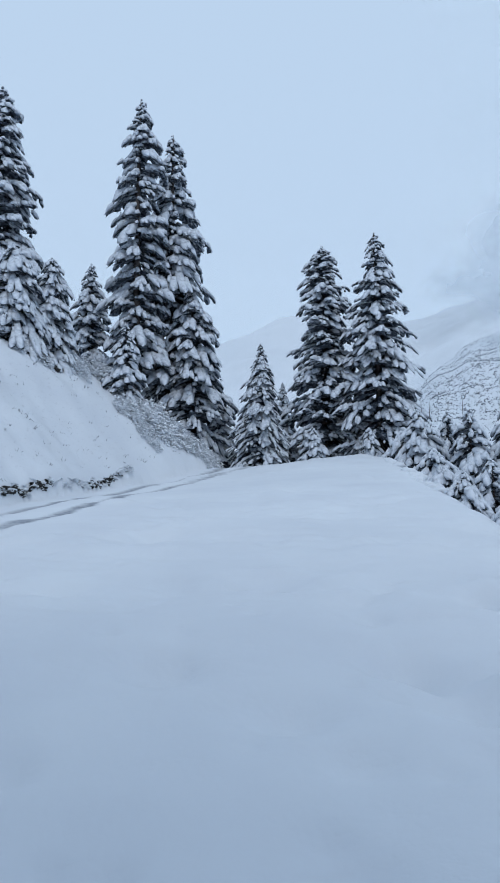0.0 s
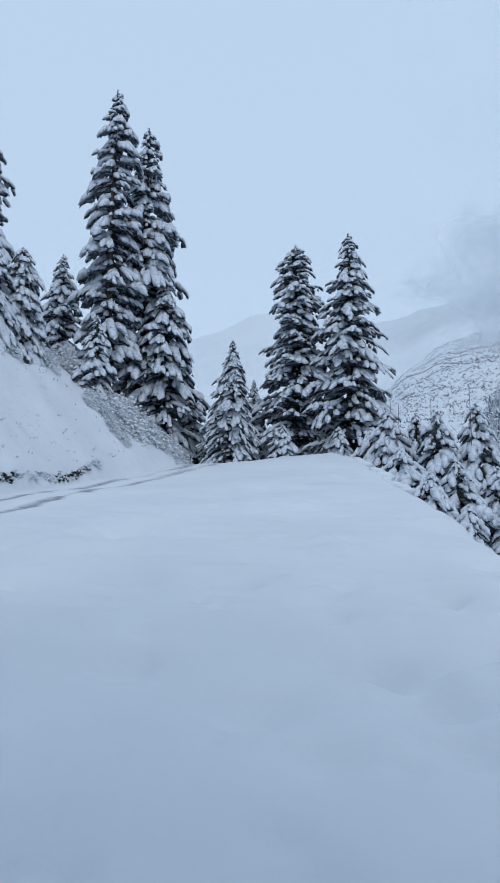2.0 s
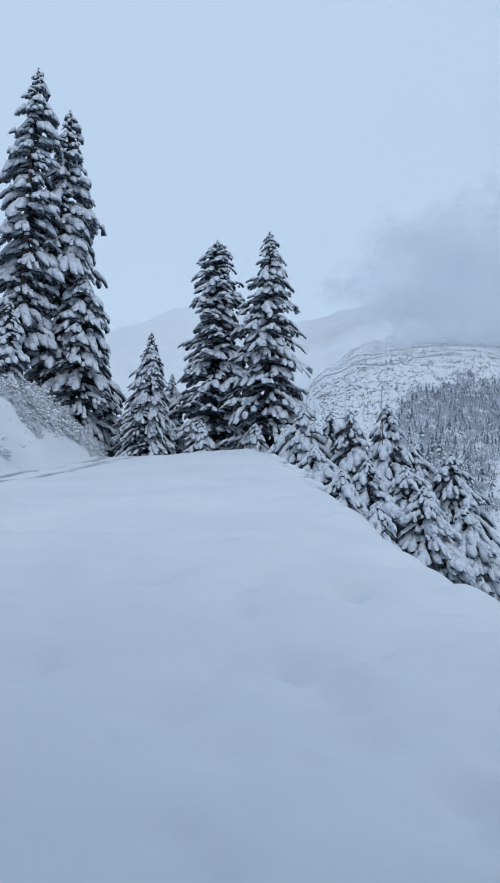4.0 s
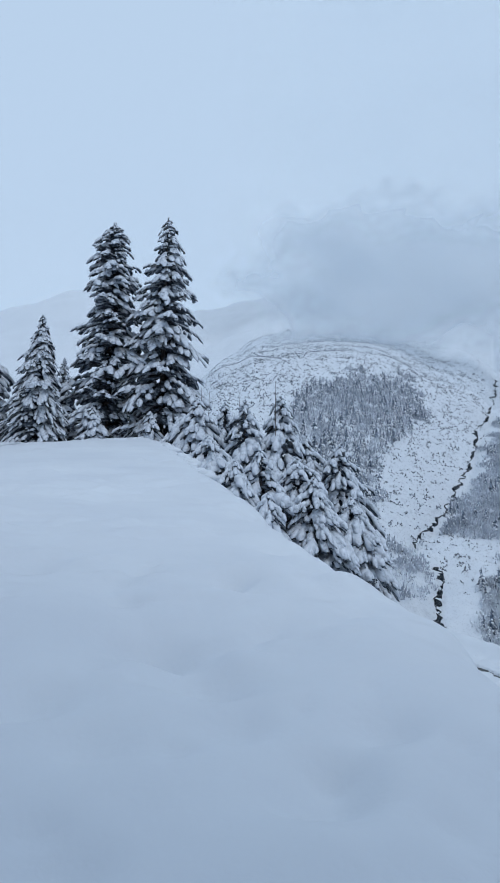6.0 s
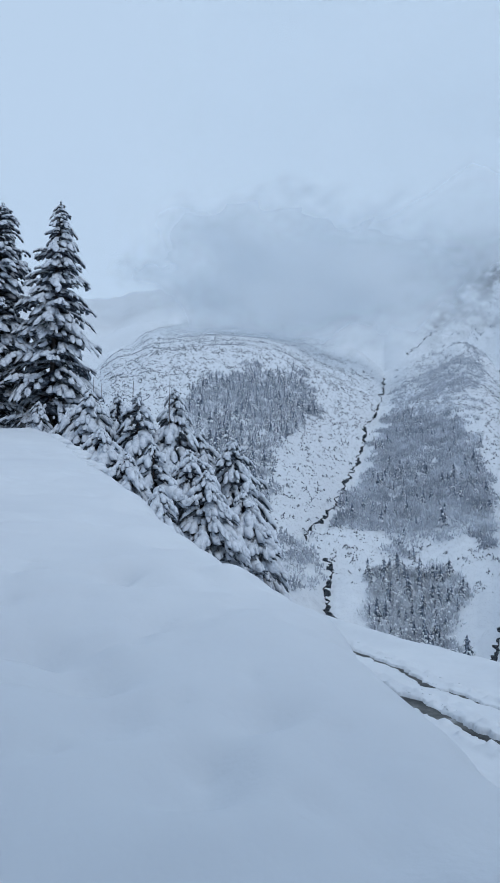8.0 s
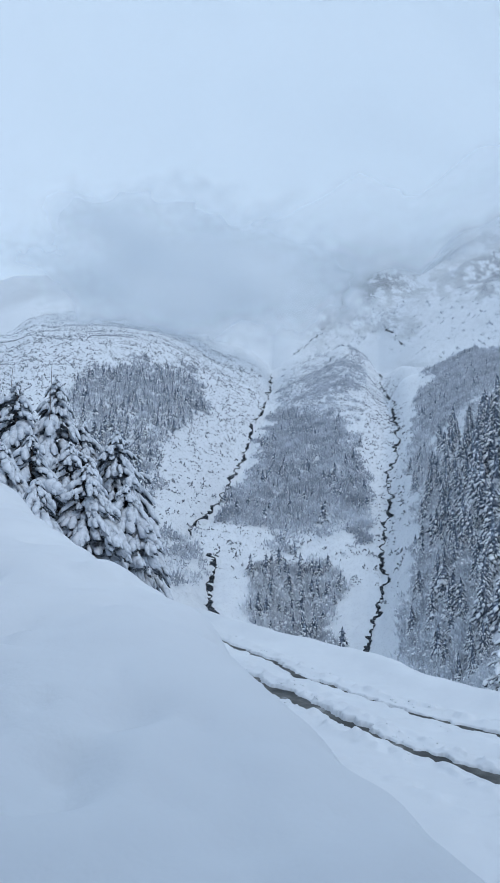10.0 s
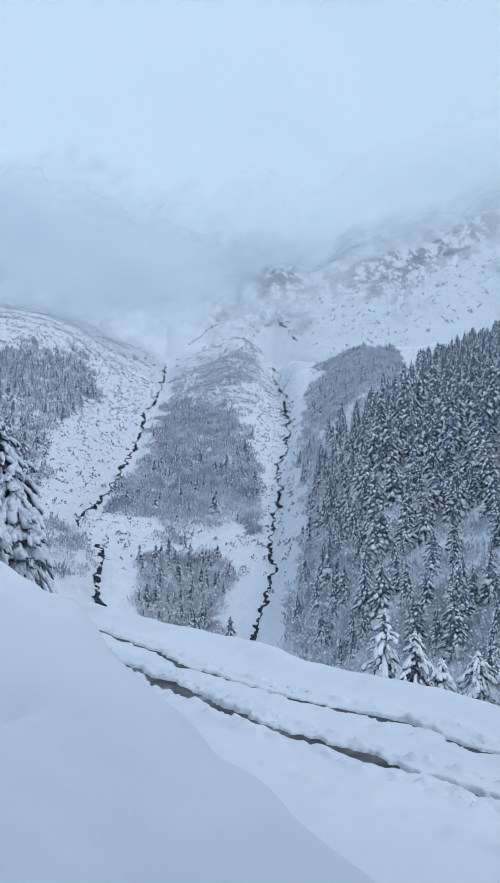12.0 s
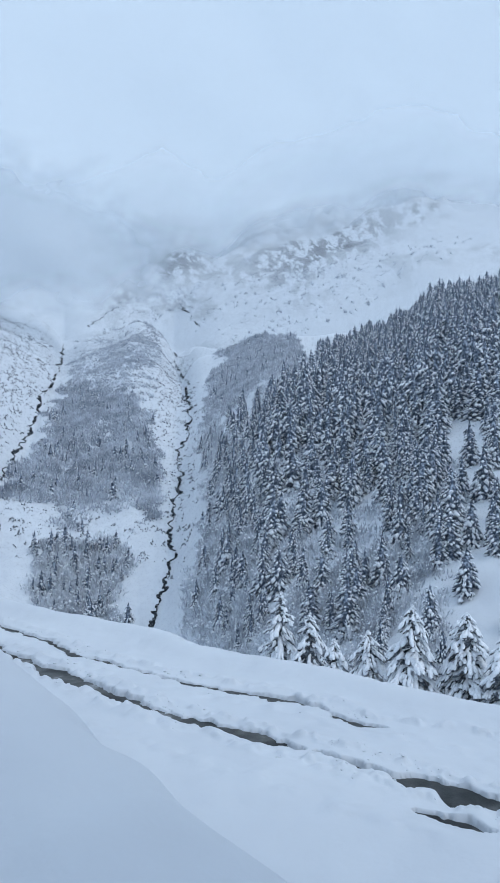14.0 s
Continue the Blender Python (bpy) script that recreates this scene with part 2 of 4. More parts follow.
def near_land(x, y):
    """Height, slush and scrub within some fifty metres."""
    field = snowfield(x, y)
    # swells and old prints under the new snow
    field = field + 0.06 * fractal(x * 0.4, y * 0.4, 2) + 0.035 * fractal(x * 0.9, y * 1.5, 2) * smooth_step(fractal(x * 0.3 + 9, y * 0.3, 2), -0.3, 0.5)
    field = field + 0.085 * fractal(x * 1.5, y * 1.9, 2) * smooth_step(fractal(x * 0.5 + 4, y * 0.5, 2), -0.35, 0.3)
    for px, py, size in DENTS:
        field = field - 0.7 * size * np.exp(-(((x - px) / (1.3 * size)) ** 2 + ((y - py) / (1.1 * size)) ** 2))
    # the upper road: two shallow ruts
    off = x - upper_road_x(y)
    wob = 0.05 * fractal(x * 0.0 + 3.0, y * 0.7, 3)
    rut = np.exp(-((off - 0.75 + wob) / 0.22) ** 4) + np.exp(-((off + 0.75 + wob) / 0.24) ** 4)
    field = field - 0.025 * rut
    slush = np.clip(rut * (0.95 + 0.4 * fractal(x * 2.0, y * 2.0, 2)), 0, 1)
    # the hillside above the upper road
    cut = -(off + 2.15 + 0.10 * fractal(x * 0.1, y * 0.5, 3))
    terrace = EYE + np.interp(x, [-40, -13.7, -10.5, -7.1, -4.1, -2.5, 2], [13.0, 10.0, 9.5, 8.4, 6.0, 4.4, 3.0])
    slope = field + 0.35 * smooth_step(cut, 0, 0.25) + 1.0 * np.maximum(cut, 0) + 0.16 * fractal(x * 0.6, y * 0.6, 4)
    hill = -np.log(np.exp(-1.6 * slope) + np.exp(-1.6 * np.maximum(terrace, field))) / 1.6
    left = np.where(cut > 0, np.maximum(hill, field), field)
    # the bank down to the lower road
    d = x - bank_edge_x(y) - 0.05 * fractal(x * 0.3, y * 0.7, 3) - 0.10 * fractal(x * 0.2 + 5, y * 1.3, 2) * smooth_step(y, 7, 11)
    low = ROAD_Z + 0.03 * fractal(x * 0.8, y * 0.8, 3) + 0.01 * fractal(x * 4.0, y * 4.0, 2)
    bend = lower_bend(y)
    rx = x - bend
    edge = rx - 10.15 - 0.2 * fractal(x * 0.2, y * 0.5, 3)
    low = low - 0.30 * np.maximum(edge, 0) - 0.25 * np.clip(edge, 0, 3) + 0.16 * np.exp(-((edge + 0.35) / 0.45) ** 2)
    ruts = 0.0
    for centre, width in ((TRACK_A, np.interp(y, [-9, 1.8, 2.3, 2.75, 2.95, 3.6, 3.75, 4.25, 4.45, 6, 9, 14], [0.3, 0.28, 0.26, 0.18, 0.085, 0.075, 0.05, 0.04, 0.13, 0.15, 0.17, 0.18])),
                          (track_b(y), np.interp(y, [-9, 3.6, 3.9, 4.2, 4.6, 4.9, 5.4, 5.8, 6.2, 10, 15], [0.0, 0.01, 0.13, 0.16, 0.08, 0.13, 0.14, 0.06, 0.05, 0.085, 0.11])),
                          (TRACK_A - 0.62, np.interp(y, [1.7, 1.95, 2.3, 2.5], [0.0, 0.12, 0.08, 0.0]))):
        ragged = width * (0.85 + 0.5 * fractal(x * 1.5, y * 3.0 + 7.0, 3)) + 0.045 * fractal(x * 5.0, y * 7.0, 2) + 0.02 * fractal(x * 13.0, y * 17.0, 2)
        ruts = np.maximum(ruts, smooth_step(ragged - np.abs(rx - centre - 0.05 * fractal(x * 0 + 7.0, y * 0.8, 2)), -0.02, 0.03) * (width > 0.01))
        # snow thrown up beside the wheels
        low = low + 0.03 * np.exp(-((np.abs(rx - centre) - 0.42) / 0.12) ** 2) * np.clip(0.5 + fractal(x * 4.0, y * 4.0, 2), 0, 1.2)
        low = low + 0.06 * np.exp(-((rx - centre - 0.32) / 0.11) ** 2) * np.clip(0.25 + fractal(x * 7.0, y * 7.0, 3), 0, 1.3)
    low = low - 0.11 * ruts
    over = 0.22 * np.log1p(np.exp(np.clip((d - 0.30) / 0.22, -30, 30)))
    fall = 1.6 * over + 0.4 * over ** 2
    brow = left - fall
    top = 0.2
    z = np.maximum(brow, low) + top * 0.25 * np.exp(-np.abs(brow - low) / top)
    z = np.where(d < -1.2, left, z)
    scrub = smooth_step(cut, 0.2, 1.0) * 0.35
    return z, np.where(d < 0, slush, np.where(ruts > 0.05, 0.35, 0.0)), scrub


BEARINGS = [-180, -90, -40, -15, -5.6, 0.9, 8, 13, 16.4, 19.8, 24.6, 29, 33, 40, 45, 50, 55, 62, 65, 68.6, 75, 90, 130, 180]
FOOT_R = [90, 90, 90, 90, 90, 100, 110, 120, 130, 140, 150, 150, 150, 150, 140, 100, 78, 64, 60, 56, 52, 50, 60, 90]
FOOT_RISE = [0, 0, 2, 2, 2, 1, 0, -1, -2, -3, -4, -6, -8.5, -9.5, -10.5, -12, -13.5, -14.5, -15, -15.3, -15.5, -15, -6, 0]
BROW_R = [500, 500, 600, 600, 600, 650, 700, 750, 800, 850, 850, 850, 850, 850, 800, 560, 500, 480, 470, 470, 470, 470, 480, 500]
BROW_RISE = [8, 8, 8, 6, 5, 6, 10.2, 13.8, 16.2, 17.5, 17.5, 16.6, 14.9, 14.2, 14.3, 13.3, 13.4, 14.2, 15.4, 17.2, 18, 18, 12, 8]
PEAK_RISE = [12, 12, 14, 14, 16.6, 19.8, 19.2, 18.7, 19.9, 20.6, 20.8, 20.8, 20.8, 22.0, 24.0, 23.0, 24.8, 26.5, 27, 26.5, 25, 22, 16, 12]
GULLY_A = [(36.8, 12.9), (36.5, 11.3), (36.2, 10.1), (35.3, 8.4), (34.9, 6.5), (34.6, 5.5), (33.5, 3.6), (32.6, 2.1), (31.6, 0.9), (30.6, -0.2), (30.2, -0.9)]
GULLY_A_LOW = [(32.1, -2.5), (32.4, -3.4), (32.1, -4.4), (31.7, -5.5), (32.0, -6.8), (32.7, -8.0)]
GULLY_B = [(46.0, 12.8), (46.5, 11.4), (47.3, 10.2), (47.5, 8.8), (47.6, 6.4), (46.9, 4.8), (46.8, 2.9), (46.9, 1.5), (46.5, -0.4), (46.1, -2.5), (46.6, -4.5), (45.9, -6.6), (45.5, -8.2), (44.7, -10.0)]


def soft_interp(b, values):
    """Interpolation over bearings, rounded at the corners."""
    return sum(w * np.interp(b + o, BEARINGS, values) for o, w in ((-1.2, 0.25), (0, 0.5), (1.2, 0.25)))


def far_land(b, r):
    """Height and scrub of the valley sides at the bearing b (degrees) and the distance r."""
    r0, r1 = soft_interp(b, FOOT_R), soft_interp(b, BROW_R)
    t0, t2 = (np.tan(np.radians(soft_interp(b, v))) for v in (FOOT_RISE, PEAK_RISE))
    knobs = 0.3 * fractal(b * 0.35, 0 * b + 3, 2) + 0.8 * np.exp(-((b - 43.0) / 1.6) ** 2) - 1.2 * np.exp(-((b - 46.4) / 1.2) ** 2) - 0.9 * np.exp(-((b - 37.4) / 1.4) ** 2) + 0.8 * np.exp(-((b - 54.0) / 2.5) ** 2)
    t1 = np.tan(np.radians(soft_interp(b, BROW_RISE) + knobs))
    inv = lambda q: 1.0 / q
    rise = t0 + (t1 - t0) * np.clip((inv(r0) - inv(r)) / (inv(r0) - inv(r1)), -0.35, 1)
    dip = np.tan(np.radians(soft_interp(b, BROW_RISE))) - 0.03 + 0.028 * smooth_step(b, 34, 39)
    ra, rb = r1 * 1.25, 2300.0
    back = dip + (t2 - dip) * np.clip((inv(ra) - inv(np.maximum(r, ra))) / (inv(ra) - inv(rb)), 0, 1)
    rise = np.where(r <= r1, rise, np.where(r < ra, t1 + (dip - t1) * (r - r1) / (ra - r1), back))
    rise = np.where(r > rb, t2 - 0.12 * (r / rb - 1), rise)
    x, y = r * np.sin(np.radians(b)), r * np.cos(np.radians(b))
    deg = np.degrees(np.arctan(rise))
    for line in (GULLY_A + GULLY_A_LOW, GULLY_B):
        c = np.interp(deg, [q[1] for q in line][::-1], [q[0] for q in line][::-1])
        side = np.where((b > c) & (c > 43), 3.2, 1.5)          # the forest bank is the gentler one
        rise = rise - 0.022 * np.exp(-np.abs(b - c) / side) * smooth_step(deg, -14, -6) * smooth_step(-deg, -20, -12)
    z = r * rise
    amp = np.clip(r / 400.0, 0.1, 2.5)
    z = z + amp * (4.0 * fractal(x / 90, y / 90, 3) * smooth_step(r, 90, 300) + 0.2 * fractal(x / 26, y / 26, 2))
    crags = 1 - np.abs(fractal(x / 240, y / 240, 5, 0.55)) * 2
    z = z + 0.022 * r * (crags - 0.75) * smooth_step(r, 1000, 1700) * (0.12 + 0.88 * smooth_step(b, 26, 38))
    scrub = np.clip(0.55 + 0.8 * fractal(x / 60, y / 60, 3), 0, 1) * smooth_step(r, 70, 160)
    scrub = scrub * (1 - 0.8 * smooth_step(r, 0.55 * r1, 0.85 * r1) * (1 - smooth_step(b, 33, 38)))          # the scrub pattern weakens towards the dome's top
    up = np.degrees(np.arctan(rise))
    crag = np.exp(-(((b - 44.5) / 4.5) ** 2 + ((up - 20.2) / 1.5) ** 2)) + np.exp(-(((b - 58.5) / 7.0) ** 2 + ((up - 21.6 - 0.28 * (b - 58.5)) / 1.7) ** 2)) + 0.6 * np.exp(-(((b - 43.5) / 4.0) ** 2 + ((up - 17.0) / 1.0) ** 2))
    rock = np.clip(crag + 0.35 * smooth_step(fractal(b * 0.35, up * 0.6, 4, 0.6), 0.1, 0.6), 0, 1) * smooth_step(r, 640, 850) * smooth_step(b, 38, 42)
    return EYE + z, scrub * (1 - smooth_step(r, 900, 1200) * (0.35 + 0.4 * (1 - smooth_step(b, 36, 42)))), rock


def land(b, r):
    x, y = r * np.sin(np.radians(b)), r * np.cos(np.radians(b))
    zn, slush, sn = near_land(x, y)
    zf, sf, rock = far_land(b, np.maximum(r, 20.0))
    w = smooth_step(r, 42, 80) if np.ndim(r) else float(smooth_step(r, 42, 80))
    return zn * (1 - w) + zf * w, slush * (1 - w), sn * (1 - w) + sf * w, rock * w


def height_at(x, y):
    r, b = math.hypot(x, y), math.degrees(math.atan2(x, y))
    return float(land(np.array([b]), np.array([r]))[0][0])


MARCH = np.geomspace(60, 2290, 700)


def on_slope(b, rise):
    """The place on the far valley side at a bearing and a rise, in degrees from the eye."""
    z = land(np.full(MARCH.shape, float(b)), MARCH)[0]
    hit = np.nonzero(np.degrees(np.arctan2(z - EYE, MARCH)) >= rise)[0]
    r = MARCH[hit[0]] if len(hit) else MARCH[-1]
    return r * math.sin(radians(b)), r * math.cos(radians(b)), float(z[hit[0]] if len(hit) else z[-1]), r


def build_ground():
    bearings = np.concatenate([np.linspace(-180, -40, 40, endpoint=False), np.linspace(-40, -25, 16, endpoint=False),
                               np.linspace(-25, 28, 150, endpoint=False), np.linspace(28, 78, 290, endpoint=False), np.linspace(78, 180, 30, endpoint=False)])
    radii = np.concatenate([[0.02, 0.3, 0.7], np.geomspace(1.0, 6.5, 90, endpoint=False), np.geomspace(6.5, 16, 270, endpoint=False), np.geomspace(16, 26, 45, endpoint=False), np.geomspace(26, 2600, 240), [3000, 3600, 4300]])
    B, Rr = np.meshgrid(bearings, radii)
    z, slush, scrub, rock = land(B, Rr)
    x, y = Rr * np.sin(np.radians(B)), Rr * np.cos(np.radians(B))
    verts = np.stack([x, y, z], -1).reshape(-1, 3)
    n, m = B.shape
    i, j = np.meshgrid(np.arange(n - 1), np.arange(m), indexing="ij")
    jn = (j + 1) % m
    faces = np.stack([i * m + j, i * m + jn, (i + 1) * m + jn, (i + 1) * m + j], -1).reshape(-1, 4)[:, ::-1]
    me = mesh_of("ground", verts, faces, SNOW_GROUND)
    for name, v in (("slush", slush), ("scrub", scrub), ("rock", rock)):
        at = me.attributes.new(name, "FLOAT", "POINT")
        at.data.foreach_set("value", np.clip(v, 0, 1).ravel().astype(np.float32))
    fall = np.stack([np.radians(B) * 600 + 0.25 * (z - EYE) / Rr * 600, (z - EYE) / Rr * 600, 0 * B], -1)      # across and up the slopes
    me.attributes.new("fall_line", "FLOAT_VECTOR", "POINT").data.foreach_set("vector", fall.reshape(-1).astype(np.float32))
    ob = new("ground", me)
    tagged(ob, "deep fresh snow over a roadside field, banks and mountain valley", "snow ground", kind="structure")


build_ground()


def build_lower_road():
    """The wet asphalt that shows in the wheel tracks."""
    ys = np.linspace(-12, 30, 120)
    xs = np.linspace(6.1, 9.4, 12)
    Y, X = np.meshgrid(ys, xs, indexing="ij")
    Z = ROAD_Z - 0.050 + 0.006 * fractal(X * 1.5, Y * 1.5, 2)
    n, m = Y.shape
    i, j = np.meshgrid(np.arange(n - 1), np.arange(m - 1), indexing="ij")
    f = np.stack([i * m + j, i * m + j + 1, (i + 1) * m + j + 1, (i + 1) * m + j], -1).reshape(-1, 4)
    ob = new("road", mesh_of("road", np.stack([X + lower_bend(Y), Y, Z], -1).reshape(-1, 3), f, ASPHALT))
    tagged(ob, "wet grey asphalt road showing in wheel tracks through snow", "road", kind="structure")


build_lower_road()


# ---- spruces ----
def blobs(base, centres, axes_u, axes_v, axes_w, rng, rough=0.22):
    """Many lumps in one mesh: each a base solid stretched along its own three axes, with uneven bulges."""
    bv, bf = base
    n, k = len(centres), len(bv)
    wob = 1 + rough * (rng.random((n, k)) - 0.5) * 2
    s = bv[None] * wob[..., None]
    v = centres[:, None] + s[..., :1] * axes_u[:, None] + s[..., 1:2] * axes_v[:, None] + s[..., 2:] * axes_w[:, None]
    f = bf[None] + (np.arange(n) * k)[:, None, None]
    return v.reshape(-1, 3), f.reshape(-1, 3)


def shards(p, q, width, rng):
    """Thin triangles from p to q."""
    side = np.cross(q - p, rng.normal(size=p.shape))
    side /= np.linalg.norm(side, axis=1)[:, None] + 1e-9
    v = np.stack([p + side * width[:, None], p - side * width[:, None], q], 1)
    return v.reshape(-1, 3), np.arange(len(p) * 3).reshape(-1, 3)


def build_clods():
    """Lumps of snow thrown up along the wheel tracks."""
    rng = np.random.default_rng(31)
    n = 800
    y = 1.2 + 13 * rng.random(n) ** 1.2
    centre = np.where(rng.random(n) < 0.6, TRACK_A, track_b(y))
    side = np.where(rng.random(n) < 0.75, 1, -1)
    x = centre + side * (0.13 + 0.34 * rng.random(n) ** 1.4) + lower_bend(y)
    keep = fractal(x * 0.8, y * 0.9, 2) > -0.2
    x, y = x[keep], y[keep]
    z, _, _ = near_land(x, y)
    m = len(x)
    r = (0.008 + 0.022 * rng.random((m, 1)) ** 2.2)
    e = np.eye(3)
    ob = new("snow_clods", mesh_of("snow_clods", *blobs(ICO1, np.stack([x, y, z - 0.1 * r[:, 0]], 1), e[0] * r * 1.2, e[1] * r * 1.2, e[2] * r * 0.6, rng, 0.45), SNOW_GROUND))
    tagged(ob, "small snow clods thrown up beside the wheel tracks", "snow clods", kind="stuff")


build_clods()


def build_bank_lumps():
    """Rounded lips of snow along the edge of the bank."""
    rng = np.random.default_rng(77)
    y = 18.0 + 13 * rng.random(80)
    x = bank_edge_x(y) + 0.02 + 0.45 * rng.random(80)
    z, _, _ = near_land(x, y)
    r = (0.10 + 0.22 * rng.random((80, 1)) ** 1.5)
    e = np.eye(3)
    lumps = mesh_of("bank_snow_lumps", *blobs(ICO2, np.stack([x, y, z - 0.1 * r[:, 0]], 1), e[0] * r, e[1] * r * 1.2, e[2] * r * 0.6, rng, 0.16), SNOW_GROUND)
    tagged(new("bank_snow_lumps", lumps), "rounded lips of snow along the bank's edge", "snow", kind="stuff")


build_bank_lumps()


def trunk_mesh(h, r, rng, rings=10):
    t = np.linspace(0, 1, rings)
    a = np.linspace(0, 2 * np.pi, 9)[:-1]
    rad = r * (1 - t) ** 0.8 + 0.001 * h
    rad[0] *= 1.3
    cx, cy = 0.003 * h * np.sin(t * 4 + rng.random() * 6), 0.003 * h * np.sin(t * 3 + rng.random() * 6)
    v = np.stack([cx[:, None] - cx[0] + rad[:, None] * np.cos(a), cy[:, None] - cy[0] + rad[:, None] * np.sin(a),
                  np.repeat((t * h - 0.3 * (t == 0))[:, None], 8, 1)], -1).reshape(-1, 3)
    i, j = np.meshgrid(np.arange(rings - 1), np.arange(8), indexing="ij")
    f = np.stack([i * 8 + j, i * 8 + (j + 1) % 8, (i + 1) * 8 + (j + 1) % 8, (i + 1) * 8 + j], -1).reshape(-1, 4)
    return v, f


def tongues(d, nu, nv, rng, rough, lower):
    """Many drooping tongues in one mesh, each a bent, lumpy, blunt-ended pad. d: root 3, heading 2, length, half width, thickness, lift, droop."""
    root, hx, hy, L, W, T, lift, droop = d[:, :3], *(d[:, k][:, None, None] for k in range(3, 10))
    n = len(d)
    s = (0.5 - 0.5 * np.cos(np.pi * np.arange(nu + 1) / nu))[None, :, None]
    th = (2 * np.pi * np.arange(nv) / nv)[None, None, :]
    prof = np.clip(4 * s ** 0.8 * (1 - s ** 0.8), 0, 1) ** 0.36
    wob = 1 + rough * 2 * (rng.random((n, nu + 1, nv)) - 0.5)
    yy = W * prof * np.cos(th) * wob
    zz = np.sin(th)
    zz = T * prof * np.where(zz > 0, zz, zz * lower) * wob
    sl = L * s * (1 - 0.12 * droop * s)
    px = sl * hx - yy * hy + root[:, 0, None, None]
    py = sl * hy + yy * hx + root[:, 1, None, None]
    pz = L * (lift * s - droop * s * s) + zz - 0.55 * np.abs(yy) ** 2 / (W + 1e-6) + root[:, 2, None, None]
    v = np.stack([px, py, pz], -1).reshape(-1, 3)
    i, j, k = np.meshgrid(np.arange(n), np.arange(nu), np.arange(nv), indexing="ij")
    o = i * (nu + 1) * nv
    f = np.stack([o + j * nv + k, o + (j + 1) * nv + k, o + (j + 1) * nv + (k + 1) % nv, o + j * nv + (k + 1) % nv], -1).reshape(-1, 4)
    return v, f


def merge(pieces):
    """One mesh of several, all cut into triangles."""
    vs, fs, base = [], [], 0
    for v, f in pieces:
        f = np.asarray(f)
        if f.shape[1] == 4:
            f = np.concatenate([f[:, (0, 1, 2)], f[:, (0, 2, 3)]])
        vs.append(v)
        fs.append(f + base)
        base += len(v)
    return np.concatenate(vs), np.concatenate(fs)


def spruce_meshes(h, radius, seed, levels=26, per=5, droop=0.6, power=0.8, bare=0.03, snow=1.0, ragged=0.25,
                  lopsided=0.0, clumpy=0.35, taper=0.05, slim=1.0, fringe=4, pad=0.27, grid=(3, 5), dusted=1.0):
    """Trunk, needles and snow of a spruce: uneven boughs, each a few lumpy, merging pads of snow that hang over ragged dark needles."""
    rng = np.random.default_rng(seed)
    rows, inner, limbs = [], [], []
    total = int(0.95 * levels * per)
    for k in range(total):
        t = (k + rng.random()) / total
        t = bare + (0.97 - bare) * (1 - (1 - t) ** 1.3)
        a = k * 2.4 + 1.1 * rng.random()
        c, sn = math.cos(a), math.sin(a)
        grouped = 1 + clumpy * float(value_noise(np.array([a * 0.9 + 20 + seed]), np.array([t * h * 0.45 + seed * 3.7]))[0])
        L = radius * ((1 - t) ** power * (1 - math.exp(-(1 - t) / taper)) + 0.03) * min(grouped * (1 - ragged + 2 * ragged * rng.random()), 1.15) * (1 + lopsided * c)
        L = max(L, 0.05 * radius)
        limbs.append((t * h, c, sn, L))
        dr = 0.68 * droop * (0.5 + rng.random())
        limbs[-1] += (dr,)
        lift = 0.22 * rng.random()
        inner.append((0, 0, t * h - 0.5 * pad, c, sn, 0.62 * L, 0.20 * L + 0.03 * radius * (1 - t), 0.06 * L, lift - 0.08, dr))
        z0 = t * h
        cell = pad * (0.55 + 0.65 * rng.random() ** 1.4) * min(1.0, 0.45 + 0.2 * L / pad) * (1.05 - 0.5 * t ** 4)
        s = 0.16 + 0.1 * rng.random()
        while s < 0.97:          # pillows along the bough
            ln = max(min(2.4 * cell, (1.05 - s) * L), 1.5 * cell)
            w = cell * (0.8 + 0.4 * rng.random())
            y = 0.25 * cell * rng.normal()
            rows.append((s * L * c - y * sn, s * L * sn + y * c, z0 + L * (lift * s - dr * s * s), c, sn, ln, w, w * (0.62 + 0.3 * rng.random()) * snow, lift - 1.8 * dr * s, 0.18 + 0.3 * rng.random()))
            s += 0.62 * ln / L
        for q in range(int(min(11, max(2, 1.5 * L / pad)))):          # and on the twigs at its sides
            s = 0.2 + 0.78 * rng.random() ** 0.8
            y = L * 0.34 * (rng.random() ** 0.7) * (1.15 - 0.8 * s) * (1 if q % 2 else -1)
            off = math.atan2(y, 0.3 * L) + 0.5 * (rng.random() - 0.5)
            v = cell * (0.45 + 0.65 * rng.random())
            ln = v * (1.8 + 0.8 * rng.random())
            rows.append((s * L * c - y * sn, s * L * sn + y * c, z0 + L * (lift * s - dr * s * s) - 0.45 * abs(y) - 0.1 * cell, math.cos(a + off), math.sin(a + off), ln, v, v * (0.62 + 0.35 * rng.random()) * snow,
                         0.8 * (lift - 1.8 * dr * s) - 0.1, 0.3 + 0.4 * rng.random()))
    for k in range(8):      # the leader
        t, a = 0.945 + 0.045 * k / 8, k * 2.4
        w = radius * 0.085 * (1.3 - 0.1 * k) * (1 - power * 0.4)
        rows.append((0, 0, t * h, math.cos(a), math.sin(a), w * 1.7, w * 0.7, w * 0.55, 0.15, 0.6))
    d = np.array(rows)
    d[:, 7] *= dusted
    load = tongues(d, *grid, rng, 0.2, 0.75)
    e = d.copy()
    e[:, 2] -= 0.62 * d[:, 7] + 0.08 * d[:, 6]
    e[:, 5] *= 0.8 + 0.16 * rng.random(len(d))
    e[:, 6] *= 0.95
